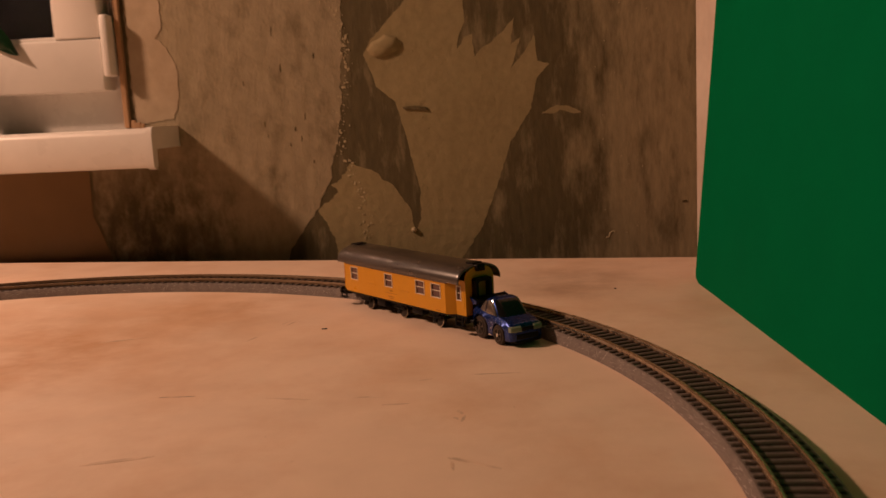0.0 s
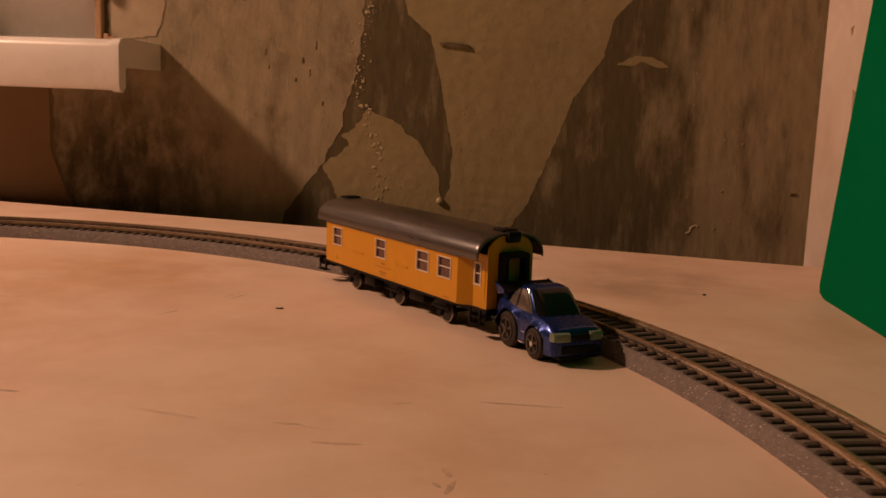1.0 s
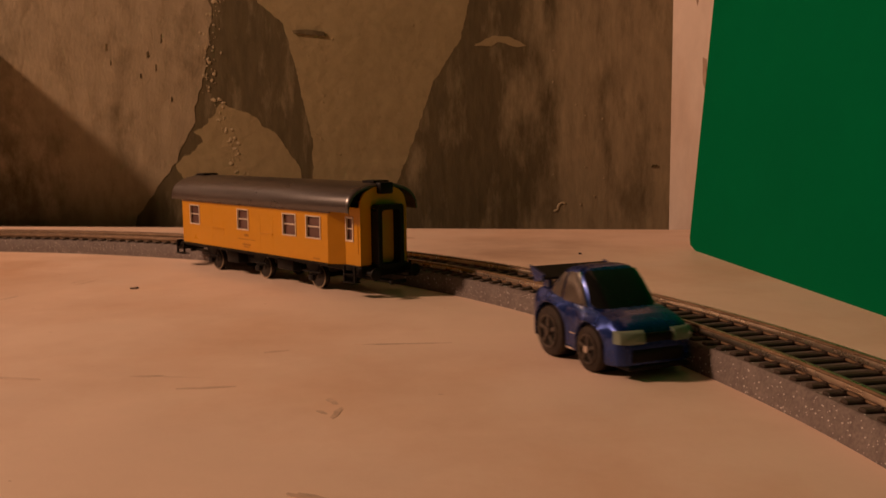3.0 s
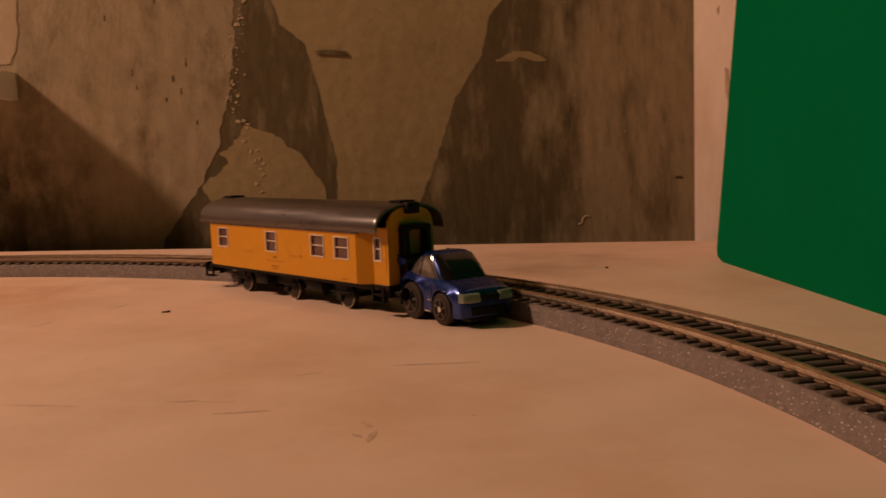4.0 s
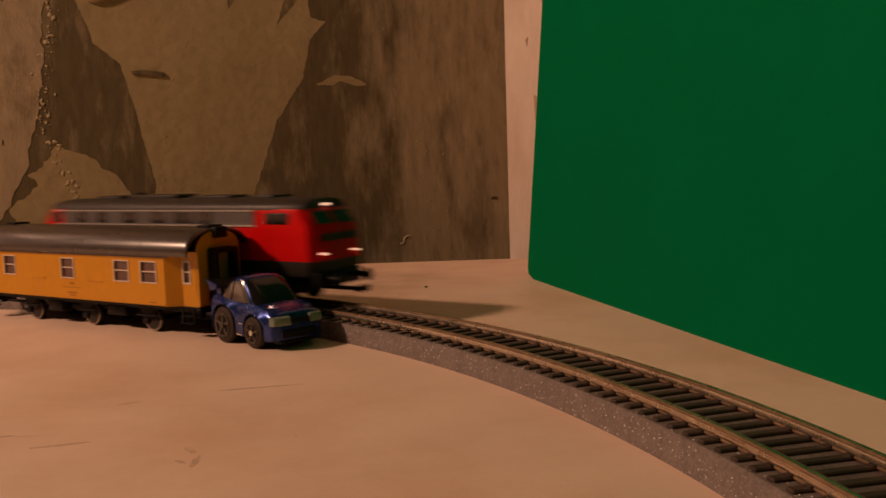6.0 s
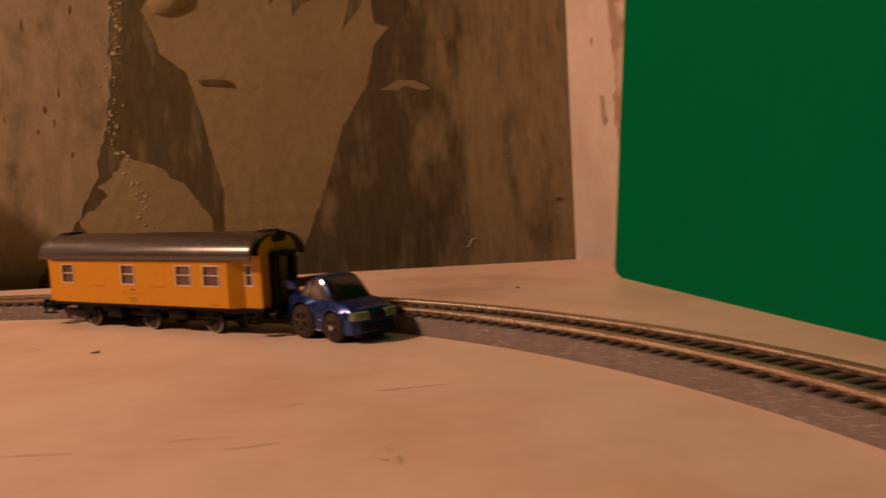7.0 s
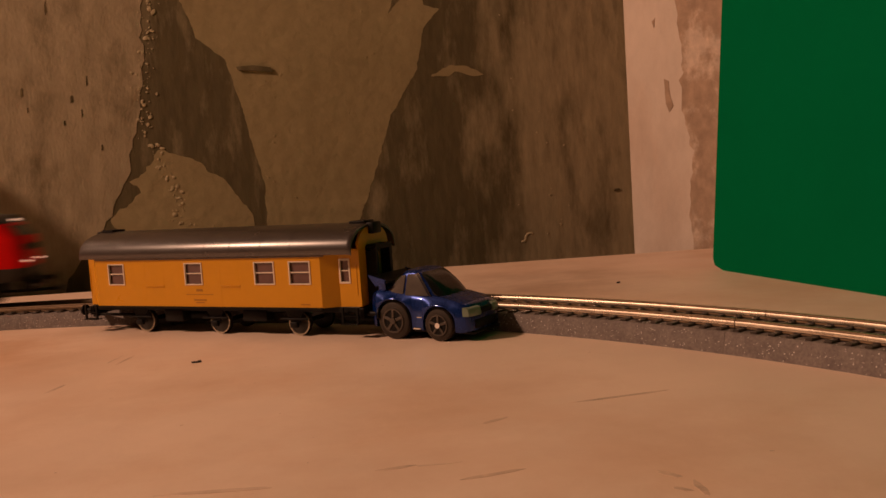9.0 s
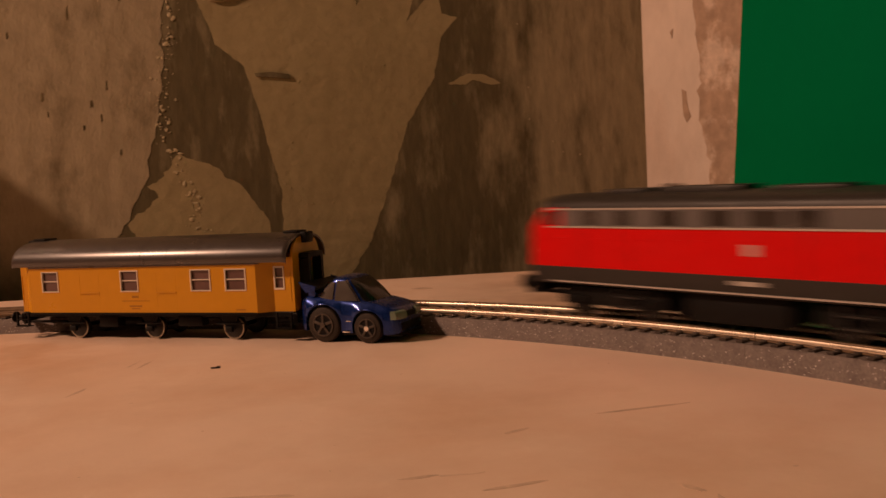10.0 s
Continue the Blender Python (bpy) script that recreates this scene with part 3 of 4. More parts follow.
def build_track():
    step = 30.0
    ties, per = 35, 30.0 / 35

    def at(r, a, z):
        return (r * math.cos(radians(a)), r * math.sin(radians(a)), z)

    def sweep(profile, a0, a1, n):
        return loft([[at(RADIUS + u, a0 + (a1 - a0) * i / n, z) for u, z in profile] for i in range(n + 1)])
    track = thing("track_section", "curved model railway track on a grey ballast bed", "railway track", "ring of track")
    gap = 0.008
    bed = [(-0.0171, 0.0), (-0.0157, 0.0064), (-0.0151, 0.0070), (0.0151, 0.0070), (0.0160, 0.0064), (0.0200, 0.0)]
    part("ballast_bed", sweep(bed, gap, step - gap, 30), BALLAST, track, "grey speckled ballast bed")
    for u in (-0.0091, 0.0091):
        half = [(0.0011, 0.0074), (0.0011, 0.0077), (0.0007, 0.0081), (0.0005, 0.0086), (0.0007, 0.0091), (0.0009, 0.0094), (0.0010, 0.0097), (0.0010, 0.0099), (0.0009, 0.0101), (0.0007, 0.0102)]
        rail = [(u - w, z) for w, z in half] + [(u + w, z) for w, z in half[::-1]]
        part("rail", sweep(rail, 0.02, step - 0.02, 40), DULLRAIL, track, "brown weathered metal rail")
        arch = [(0.00120, 0.0082), (0.00120, 0.0089), (0.00078, 0.0098), (0.00060, 0.0101), (0.00030, 0.01022), (0.0001, 0.01026)]
        head = [(u - w, z) for w, z in arch] + [(u + w, z) for w, z in arch[::-1]]
        part("rail_head", sweep(head, 0.02, step - 0.02, 40), RAIL, track, "worn shiny rail head")
    bm = box(-0.0145, 0.0145, -0.0013, 0.0013, 0.0066, 0.0078, 0.0003, seg=1)
    for u in (-0.0091, 0.0091):
        box(u - 0.0018, u + 0.0018, -0.0010, 0.0010, 0.0076, 0.0080, bm=bm)
    first = part("tie", bm, TIE, track, smooth=False)
    for i in range(ties):
        ob = first if i == 0 else new("tie", first.data)
        ob.parent = track
        a = (i + 0.5) * per
        ob.matrix_local = Matrix.Rotation(radians(a), 4, "Z") @ Matrix.Translation((RADIUS, 0, 0))
    # bright grains on the inner flank
    rnd = random.Random(11)
    bm = bmesh.new()
    for i in range(520):
        f, a = rnd.random(), rnd.uniform(0.1, step - 0.1)
        u, z = -0.0171 + 0.0014 * f, 0.0064 * f
        if rnd.random() < 0.25:
            u, z = rnd.uniform(-0.0148, -0.0100), 0.0070
        s = rnd.choice((0.00010, 0.00014, 0.00018, 0.00026))
        bmesh.ops.create_icosphere(bm, subdivisions=1, radius=s, matrix=Matrix.Translation(at(RADIUS + u, a, z)))
    tagged(part("bright_grain", bm, GLINT, track, "bright quartz grains in the ballast", smooth=False), kind="stuff")
    track.matrix_basis = Matrix.Translation(HUB)
    for i in range(1, 12):
        section = copy_thing(track, Matrix.Translation(HUB) @ Matrix.Rotation(radians(step * i), 4, "Z"))
        if 2 <= i <= 6:
            # rail heads here get duller colours that imitate weaker lamp glare
            for ob in section.children:
                if ob.name.split(".")[0] == "rail_head":
                    ob.material_slots[0].link = "OBJECT"
                    ob.material_slots[0].material = LOWGLARERAIL if i == 2 else DULLRAIL


build_track()


# ---- three-axle wagon ----
def arc_roof(half, eave, crown, n=18, power=0.78):
    """Points across a rounded roof from eave to eave, tighter at the eaves."""
    out = []
    for i in range(n + 1):
        a = -math.pi / 2 + math.pi * i / n
        out.append((half * math.copysign(abs(math.sin(a)) ** power, a), eave + (crown - eave) * max(0.0, math.cos(a)) ** power))
    return out


def bar_text(parent, x, z, w, h, y, material):
    part("print_line", box(x - w / 2, x + w / 2, y - 0.00010, y + 0.0002, z - h / 2, z + h / 2), material, parent, smooth=False)


def wheelset(parent, x, z, r, half, material, name="wheelset"):
    ws = part(name, cyl("y", (x, 0, z), 0.0010, 2 * half), BLACK, parent)
    for s in (-1, 1):
        w = part("wheel", cyl("y", (x, s * half * 0.88, z), r, 0.0022, 28, bevel=0.0003), material, ws)
        bm = cyl("y", (x, s * (half * 0.88 + 0.0011), z), r * 0.98, 0.0005, 28)
        bmesh.ops.delete(bm, geom=[f for f in bm.faces if len(f.verts) > 4], context="FACES")
        ring = [[(x + q * r * math.cos(a), s * (half * 0.88 + d), z + q * r * math.sin(a)) for q, d in ((0.98, 0.0011), (0.98, 0.0014), (0.87, 0.0014), (0.87, 0.0011))] for a in [2 * math.pi * i / 28 for i in range(29)]]
        bm.free()
        part("tyre_edge", loft(ring, caps=False), RIMLINE, ws, "bright worn wheel rim")
    return ws


def build_wagon():
    wagon = thing("railway_wagon", "yellow three-axle model wagon with dark grey roof, derailed on the table", "model wagon")
    H, E, T = 0.0165, 0.0120, 0.0005
    base, eave = 0.0157, 0.0362
    xm0, xm1 = -0.0548, 0.0526
    ends = {1: 0.0664, -1: 0.0628}
    wins = [(-0.0480, -0.0399), (-0.0088, -0.0006), (0.0240, 0.0327), (0.0394, 0.0483)]
    wz = (0.0252, 0.0341)
    body = part("body", box(xm0 + 0.002, xm1 - 0.002, -0.0120, 0.0120, base, 0.0372), BLACK, wagon, "dark inner shell")
    for s in (-1, 1):
        bm = pierced(xm0, xm1, base, eave + 0.0016, [(a, b, *wz) for a, b in wins], lambda u, v, w, s=s: (u, s * (H - w), v), T * 2)
        side = part("side_wall", bm, YELLOW, wagon, smooth=False)
        for a, b in wins:
            fr = pierced(a - 0.0002, b + 0.0002, wz[0] - 0.0002, wz[1] + 0.0002, [(a + 0.00025, b - 0.00025, wz[0] + 0.00025, wz[1] - 0.00025)], lambda u, v, w, s=s: (u, s * (H + 0.0003 - w), v), 0.0008)
            wf = part("window_frame", fr, WINFRAME, side, "thin white window surround", smooth=False)
            mid = (wz[0] + wz[1]) / 2 + 0.0002
            part("window_bar", box(a, b, min(s * H, s * (H - 0.0006)), max(s * H, s * (H - 0.0006)), mid - 0.00022, mid + 0.00022), WINFRAME, side, smooth=False)
            y = s * (H - 0.0009)
            part("pane", box(a - 0.0003, b + 0.0003, y - 0.0001, y + 0.0001, wz[0] - 0.0003, wz[1] + 0.0003), WAGPANE, side, "dim brownish glazing", smooth=False)
        # sliding doors: shallow raised frames
        for a, b in ((-0.0292, -0.0196), (0.0078, 0.0170)):
            fr = pierced(a, b, 0.0168, 0.0350, [(a + 0.0002, b - 0.0002, 0.0170, 0.0348)], lambda u, v, w, s=s: (u, s * (H + 0.00003 - w), v), 0.0005)
            part("door_outline", fr, YELLOW, side, smooth=False)
            part("door_ledge", box(a, b, *sorted((s * H, s * (H + 0.0004))), 0.0243, 0.0248), YELLOW, side, smooth=False)
        part("lower_sill", box(xm0, xm1, *sorted((s * (H - 0.001), s * (H + 0.00025))), base - 0.0010, base + 0.0002), BLACK, wagon, smooth=False)
        y = s * H
        bar_text(side, -0.0024, 0.0228, 0.0030, 0.0010, y, PRINT)
        bar_text(side, -0.0024, 0.0210, 0.0130, 0.0003, y, PRINT)
        bar_text(side, -0.0024, 0.0187, 0.0058, 0.0007, y, PRINT)
        bar_text(side, -0.0024, 0.0176, 0.0040, 0.0005, y, PRINT)
        bar_text(side, 0.0455, 0.0171, 0.0040, 0.0005, y, PRINT)
        # tapered entry bays with one narrow window each
        for d in (-1, 1):
            x0 = xm1 if d > 0 else xm0
            x1 = d * ends[d]
            xa = x0 + d * 0.0052
            part("bay_return", loft([[(x0, s * (H - w), z), (xa, s * (E - w), z)] + [(xa, s * (E - w - T * 2), z), (x0, s * (H - w - T * 2), z)] for z in (base, eave + 0.002) for w in (0.0,)]), YELLOW, wagon, smooth=False)
            q = lambda f, s=s, xa=xa, x1=x1: (xa + (x1 - xa) * f, s * E)
            lo, hi = (0.06, 0.52)
            glazed = d > 0

            def place(u, v, w, s=s, q=q):
                x, y = q(u)
                return (x, y - s * w, v)
            bay = part("entry_bay", pierced(0.0, 1.0, base, eave + 0.002, [(lo, hi, *wz)] if glazed else [], place, T * 2), YELLOW, wagon, smooth=False)
            if glazed:
                part("window_frame", pierced(lo - 0.03, hi + 0.03, wz[0] - 0.0004, wz[1] + 0.0004, [(lo + 0.03, hi - 0.03, wz[0] + 0.0003, wz[1] - 0.0003)], lambda u, v, w, s=s, place=place: place(u, v, w - 0.0003), 0.0008), WINFRAME, bay, smooth=False)
                part("pane", pierced(lo - 0.02, hi + 0.02, wz[0] - 0.0003, wz[1] + 0.0003, [], lambda u, v, w, place=place: place(u, v, w + 0.0008), 0.0002), WAGPANE, bay, smooth=False)
                part("window_bar", pierced(lo, hi, 0.0296, 0.0300, [], lambda u, v, w, place=place: place(u, v, w), 0.0006), WINFRAME, bay, smooth=False)
            part("door_handrail", cyl("z", (*q(0.84), 0.0262), 0.00025, 0.012, 8), YELLOW, bay)
            ax, ay = q(0.55)
            st = part("footboard", box(ax - 0.0034, ax + 0.0034, *sorted((s * 0.0120, s * 0.0156)), 0.0074, 0.0079), BLACK, wagon, smooth=False)
            for off in (-0.003, 0.003):
                part("hanger", box(ax + off - 0.0004, ax + off + 0.0004, *sorted((s * 0.0140, s * 0.0148)), 0.0076, base), BLACK, st, smooth=False)
            part("upper_step", box(ax - 0.003, ax + 0.003, *sorted((s * 0.0125, s * 0.0152)), 0.0112, 0.0116), BLACK, st, smooth=False)
    # ends with gangway
    for d in (-1, 1):
        xe = ends[d]
        ring = [(y * (E - 0.0002) / 0.0185, z) for y, z in arc_roof(0.0185, eave + 0.0012, 0.0462)]
        out = [(-E + 0.0002, base), *ring, (E - 0.0002, base)]
        bm = slab([(d * (xe - 0.001), y, z) for y, z in out], (d * 0.001, 0, 0))
        end = part("end_wall", bm, YELLOW, wagon, smooth=False)
        bm = pierced(-0.0066, 0.0066, 0.0142, 0.0392, [(-0.0046, 0.0046, 0.0160, 0.0372)], lambda u, v, w, d=d: (d * (xe + w), u, v), 0.0042)
        bmesh.ops.bevel(bm, geom=[e for e in bm.edges if abs(e.verts[0].co.x - e.verts[1].co.x) > 0.001], offset=0.0006, segments=2, affect="EDGES")
        part("gangway_bellows", bm, BLACK, wagon, "black rubber gangway surround")
        part("gangway_door", box(*sorted((d * xe, d * (xe + 0.0005))), -0.0045, 0.0045, 0.0161, 0.0371), DOORYEL, end, "dull yellow end door", smooth=False)
        bm = box(*sorted((d * (xe - 0.0016), d * (xe + 0.0022))), -0.0034, 0.0034, 0.0432, 0.0478, 0.0007)
        part("end_vent", bm, BLACK, wagon, "black end lamp box")
        bm = box(*sorted((d * (xe - 0.0075), d * (xe - 0.0010))), -0.0040, 0.0040, 0.0474, 0.0484, 0.0003)
        part("roof_plate", bm, BLACK, wagon)
        for s in (-1, 1):
            b = part("buffer", cyl("x", (d * (xe + 0.0030), s * 0.0101, 0.0121), 0.0010, 0.006, 14), BLACK, wagon)
            part("buffer_head", cyl("x", (d * (xe + 0.0062), s * 0.0101, 0.0121), 0.0026, 0.0008, 20, bevel=0.0002), BLACK, b)
        part("buffer_beam", box(*sorted((d * (xe - 0.0010), d * (xe + 0.0010))), -0.0128, 0.0128, 0.0098, 0.0150, 0.0003), BLACK, wagon, smooth=False)
        bm = box(*sorted((d * 0.050, d * (xe + 0.0080))), -0.0016, 0.0016, 0.0068, 0.0080, 0.0003)
        box(*sorted((d * (xe + 0.0065), d * (xe + 0.0080))), -0.0040, 0.0040, 0.0066, 0.0086, 0.0003, bm)
        part("coupling_hook", bm, BLACK, wagon)
    # roof
    prof = arc_roof(0.0182, eave + 0.0012, 0.0476, 26, 0.84)
    rim = [(y, z) for y, z in prof] + [(y * 0.975, z - 0.0008) for y, z in prof[::-1]]
    rings = []
    for x, k in ((-0.0622, 0.0), (-0.0618, 0.6), (-0.0606, 1.0), (0.0648, 1.0), (0.0660, 0.6), (0.0664, 0.0)):
        rings.append([(x, y * (0.985 + 0.015 * k), z - 0.0006 * (1 - k)) for y, z in rim])
    roof = part("roof", loft(rings), ROOFGREY, wagon, "dark grey rounded roof")
    for x in (-0.052, -0.038, -0.011, 0.002, 0.014, 0.028, 0.041):
        seam = [[(x + dx, y * 1.004, z + 0.0001) for y, z in prof] for dx in (-0.0001, 0.0001)]
        part("roof_seam", loft(seam, closed=False), ROOFGREY, roof, smooth=True)
    for s in (-1, 1):
        part("rain_gutter", box(-0.0545, 0.0545, *sorted((s * 0.0166, s * 0.0172)), 0.0359, 0.0364), ROOFGREY, roof, smooth=False)
    # underframe
    frame_bm = box(-0.0620, 0.0660, -0.0125, 0.0125, 0.0128, base, 0.0003)
    part("underframe", frame_bm, BLACK, wagon, smooth=False)
    for x in (-0.0365, 0.0012, 0.0378):
        wheelset(wagon, x, 0.0065, 0.0052, 0.0095, WHEEL)
        for s in (-1, 1):
            part("axle_guard", loft([[(x - 0.0042, y, 0.0135), (x + 0.0042, y, 0.0135), (x + 0.0012, y, 0.0058), (x - 0.0012, y, 0.0058)] for y in (s * 0.0118, s * 0.0126)]), BLACK, wagon, smooth=False)
            part("axle_box", box(x - 0.0016, x + 0.0016, *sorted((s * 0.0122, s * 0.0140)), 0.0048, 0.0078, 0.0004), BLACK, wagon)
            part("leaf_spring", box(x - 0.0060, x + 0.0060, *sorted((s * 0.0124, s * 0.0134)), 0.0088, 0.0098, 0.0003), BLACK, wagon)
    for x, w, z in ((-0.0190, 0.009, 0.0070), (0.0200, 0.011, 0.0078)):
        for s in (-1, 1):
            part("battery_box", box(x - w / 2, x + w / 2, *sorted((s * 0.0075, s * 0.0130)), z, 0.0135, 0.0004), BLACK, wagon)
    part("air_tank", cyl("x", (-0.004 - 0.012, 0.0, 0.0085), 0.0030, 0.014, 16, bevel=0.0006), BLACK, wagon)
    # final proportions: longer and lower than the drawing above; round parts keep their shape
    def fit_size(p):
        return Vector((p.x * 1.12, p.y - 0.0020, p.z * 0.8025 if p.z < base else 1.02 * p.z - 0.0034))
    for ob in wagon.children_recursive:
        vs = ob.data.vertices
        if ob.name.split(".")[0] in ("wheelset", "wheel", "tyre_edge", "buffer", "buffer_head", "air_tank"):
            mid = sum((v.co for v in vs), Vector()) / len(vs)
            ob.data.transform(Matrix.Translation(fit_size(mid) - mid))
        else:
            for v in vs:
                v.co = fit_size(v.co)
    return wagon


# ---- toy car ----
def build_car():
    car = thing("toy_car", "stubby metallic dark blue toy car with a large rear wing", "toy car")
    wheels = ((-0.0104, 0.0073, 0.0083), (0.0101, 0.0062, 0.0072))

    # lower body: rings along the length, open over the wheels
    def along_body(x, table):
        for (x0, v0), (x1, v1) in zip(table, table[1:]):
            if x <= x1:
                f = min(1.0, max(0.0, (x - x0) / (x1 - x0)))
                return v0 + (v1 - v0) * f
        return table[-1][1]
    top_line = ((-0.0216, 0.0160), (-0.0208, 0.0182), (-0.0190, 0.0192), (-0.0080, 0.0192), (0.0060, 0.0176), (0.0110, 0.0169), (0.0170, 0.0156), (0.0212, 0.0142), (0.0226, 0.0130), (0.0234, 0.0112))
    half_width = ((-0.0216, 0.0102), (-0.0208, 0.0114), (-0.0185, 0.0121), (-0.0020, 0.0117), (0.0040, 0.0117), (0.0190, 0.0119), (0.0214, 0.0115), (0.0228, 0.0106), (0.0234, 0.0094))
    stations = {-0.0216, -0.0212, -0.0208, -0.0198, 0.0195, 0.0205, 0.0214, 0.0221, 0.0228, 0.0232, 0.0234}
    for xc, r, fl in wheels:
        stations |= {round(xc + fl * math.cos(math.pi * i / 22), 5) for i in range(23)} | {round(xc + d * (fl + 0.0001), 5) for d in (-1, 1)}
    rings = []
    for x in sorted(v for v in stations if -0.0217 < v < 0.0235):
        low, t, w = along_body(x, ((-0.0216, 0.0070), (-0.0205, 0.0046), (0.0195, 0.0034), (0.0234, 0.0040))), along_body(x, top_line), along_body(x, half_width)
        flare = 0.0
        for xc, r, fl in wheels:
            if abs(x - xc) < fl:
                low = max(low, r + math.sqrt(fl * fl - (x - xc) ** 2))
            flare = max(flare, 0.0012 * math.exp(-((x - xc) / (fl * 0.95)) ** 4))
        sh = max(low + 0.0006, t - 0.0030)
        half = [(w * 0.90, low), (w + flare - 0.0003, low + 0.0001), (w + flare, low + 0.0005), (w + flare * 0.9 + 0.0002, (low + sh) / 2), (w + flare * 0.5, sh), (w * 0.965, sh + 0.45 * (t - sh)), (w * 0.88, t - 0.0005), (w * 0.62, t), (w * 0.3, t + 0.0002)]
        rings.append([(x, y, z) for y, z in half] + [(x, -y, z) for y, z in half[::-1]])
    body = part("body", loft(rings), BLUE, car)
    # cabin: a rounded shell; every pane is a curved piece lying on it
    def shell(f):
        rise = 1 - (1 - f) ** 1.25
        z = 0.0158 + 0.0102 * rise
        front, rear, w = 0.0122 - 0.0116 * f ** 1.1, -0.0192 + 0.0122 * f, 0.0111 - 0.0024 * f ** 1.3
        return (front + rear) / 2, (front - rear) / 2, w, z

    def across(f, t):
        cx, a, w, z = shell(f)
        y = t * w
        return Vector((cx + a * (1 - abs(t) ** 4.4) ** (1 / 4.4), y, z))

    def along(f, x, s):
        cx, a, w, z = shell(f)
        return Vector((x, s * w * max(0.0, 1 - min(1.0, abs((x - cx) / a)) ** 4.4) ** (1 / 4.4), z))

    def ring_at(f, shrink=1.0, lift=0.0):
        cx, a, w, z = shell(f)
        out = []
        for i in range(40):
            t = 2 * math.pi * (i + 0.5) / 40
            c, q = math.cos(t), math.sin(t)
            out.append((cx + shrink * a * math.copysign(abs(c) ** (2 / 4.4), c), shrink * w * math.copysign(abs(q) ** (2 / 4.4), q), z + lift))
        return out
    rings = [ring_at(f) for f in (0, 0.15, 0.3, 0.45, 0.6, 0.75, 0.88)] + [ring_at(0.94, 0.985), ring_at(0.98, 0.93, 0.0003), ring_at(1.0, 0.80, 0.0005), ring_at(1.0, 0.5, 0.0008), ring_at(1.0, 0.15, 0.0009)]
    part("cabin", loft(rings), BLUE, car)

    def curved_pane(name, grid, outward, material, label="", proud=0.00035):
        """A thin bent plate through a grid of points on the shell."""
        bm = bmesh.new()
        rows = [[bm.verts.new(p + Vector(outward) * proud) for p in row] for row in grid]
        back = [[bm.verts.new(p - Vector(outward) * 0.0004) for p in row] for row in grid]
        for i in range(len(grid) - 1):
            for j in range(len(grid[0]) - 1):
                bm.faces.new((rows[i][j], rows[i][j + 1], rows[i + 1][j + 1], rows[i + 1][j]))
                bm.faces.new((back[i][j], back[i + 1][j], back[i + 1][j + 1], back[i][j + 1]))
        edge = [(0, j) for j in range(len(grid[0]))] + [(i, len(grid[0]) - 1) for i in range(1, len(grid))] + [(len(grid) - 1, j) for j in range(len(grid[0]) - 2, -1, -1)] + [(i, 0) for i in range(len(grid) - 2, 0, -1)]
        for (i, j), (p, q) in zip(edge, edge[1:] + edge[:1]):
            bm.faces.new((rows[i][j], rows[p][q], back[p][q], back[i][j]))
        bmesh.ops.recalc_face_normals(bm, faces=bm.faces)
        return part(name, bm, material, car, label)

    def levels(lo, hi, n=8):
        return [lo + (hi - lo) * i / n for i in range(n + 1)]
    curved_pane("windscreen", [[across(f, t * (0.93 - 0.10 * max(0, (f - 0.80) / 0.12) ** 2 - 0.06 * max(0, (0.12 - f) / 0.08) ** 2)) for t in levels(-1, 1, 14)] for f in levels(0.04, 0.92)], (0.8, 0, 0.6), CARGLASS, "large dark windscreen")
    curved_pane("rear_window", [[Vector((2 * shell(f)[0] - across(f, t * 0.84).x, across(f, t * 0.84).y, shell(f)[3])) for t in levels(-1, 1, 10)] for f in levels(0.30, 0.86)], (-0.8, 0, 0.6), CARGLASS)
    for s in (1, -1):
        def side_grid(front, rear, lo, hi, s=s):
            return [[along(f, front(f) + (rear(f) - front(f)) * u, s) for u in levels(0, 1, 8)] for f in levels(lo, hi)]
        glazing = curved_pane("side_window", side_grid(lambda f: 0.0062 - 0.0078 * f, lambda f: -0.0052 + 0.0010 * f, 0.10, 0.86), (0, s, 0.15), SILVERGLASS, "shiny side window")
        curved_pane("quarter_window", side_grid(lambda f: -0.0062 + 0.0010 * f, lambda f: -0.0150 + 0.0094 * f, 0.14, 0.80), (0, s, 0.15), SILVERGLASS)
        for n, (xa, xb) in enumerate(((0.0070, -0.0010), (-0.0160, -0.0060))):
            pillar = [[along(f, xa + (xb - xa) * f + d, s) for d in (-0.00035, 0.00035)] for f in levels(0.08, 0.90)]
            curved_pane("pillar_trim", pillar, (0, s, 0.15), CHROME, proud=0.0005)
        # wheels sunk into the arches
        for x, r, fl in wheels:
            part("wheel_well", cyl("y", (x, s * 0.0080, r + 0.0004), fl - 0.0004, 0.0050, 28), BLACK, car)
            w = part("wheel", cyl("y", (x, s * 0.0104, r), r, 0.0046, 36, bevel=0.0009), TYRE, car, "black rubber tyre")
            lip = [[(x + q * r * math.cos(a), s * d, r + q * r * math.sin(a)) for q, d in ((0.66, 0.0124), (0.66, 0.0131), (0.58, 0.0131), (0.55, 0.0124))] for a in [2 * math.pi * i / 30 for i in range(31)]]
            part("rim_lip", loft(lip, caps=False), CARRIM, w, "dull silver rim edge")
            part("rim", cyl("y", (x, s * 0.01235, r), r * 0.58, 0.0008, 28), BLACK, w)
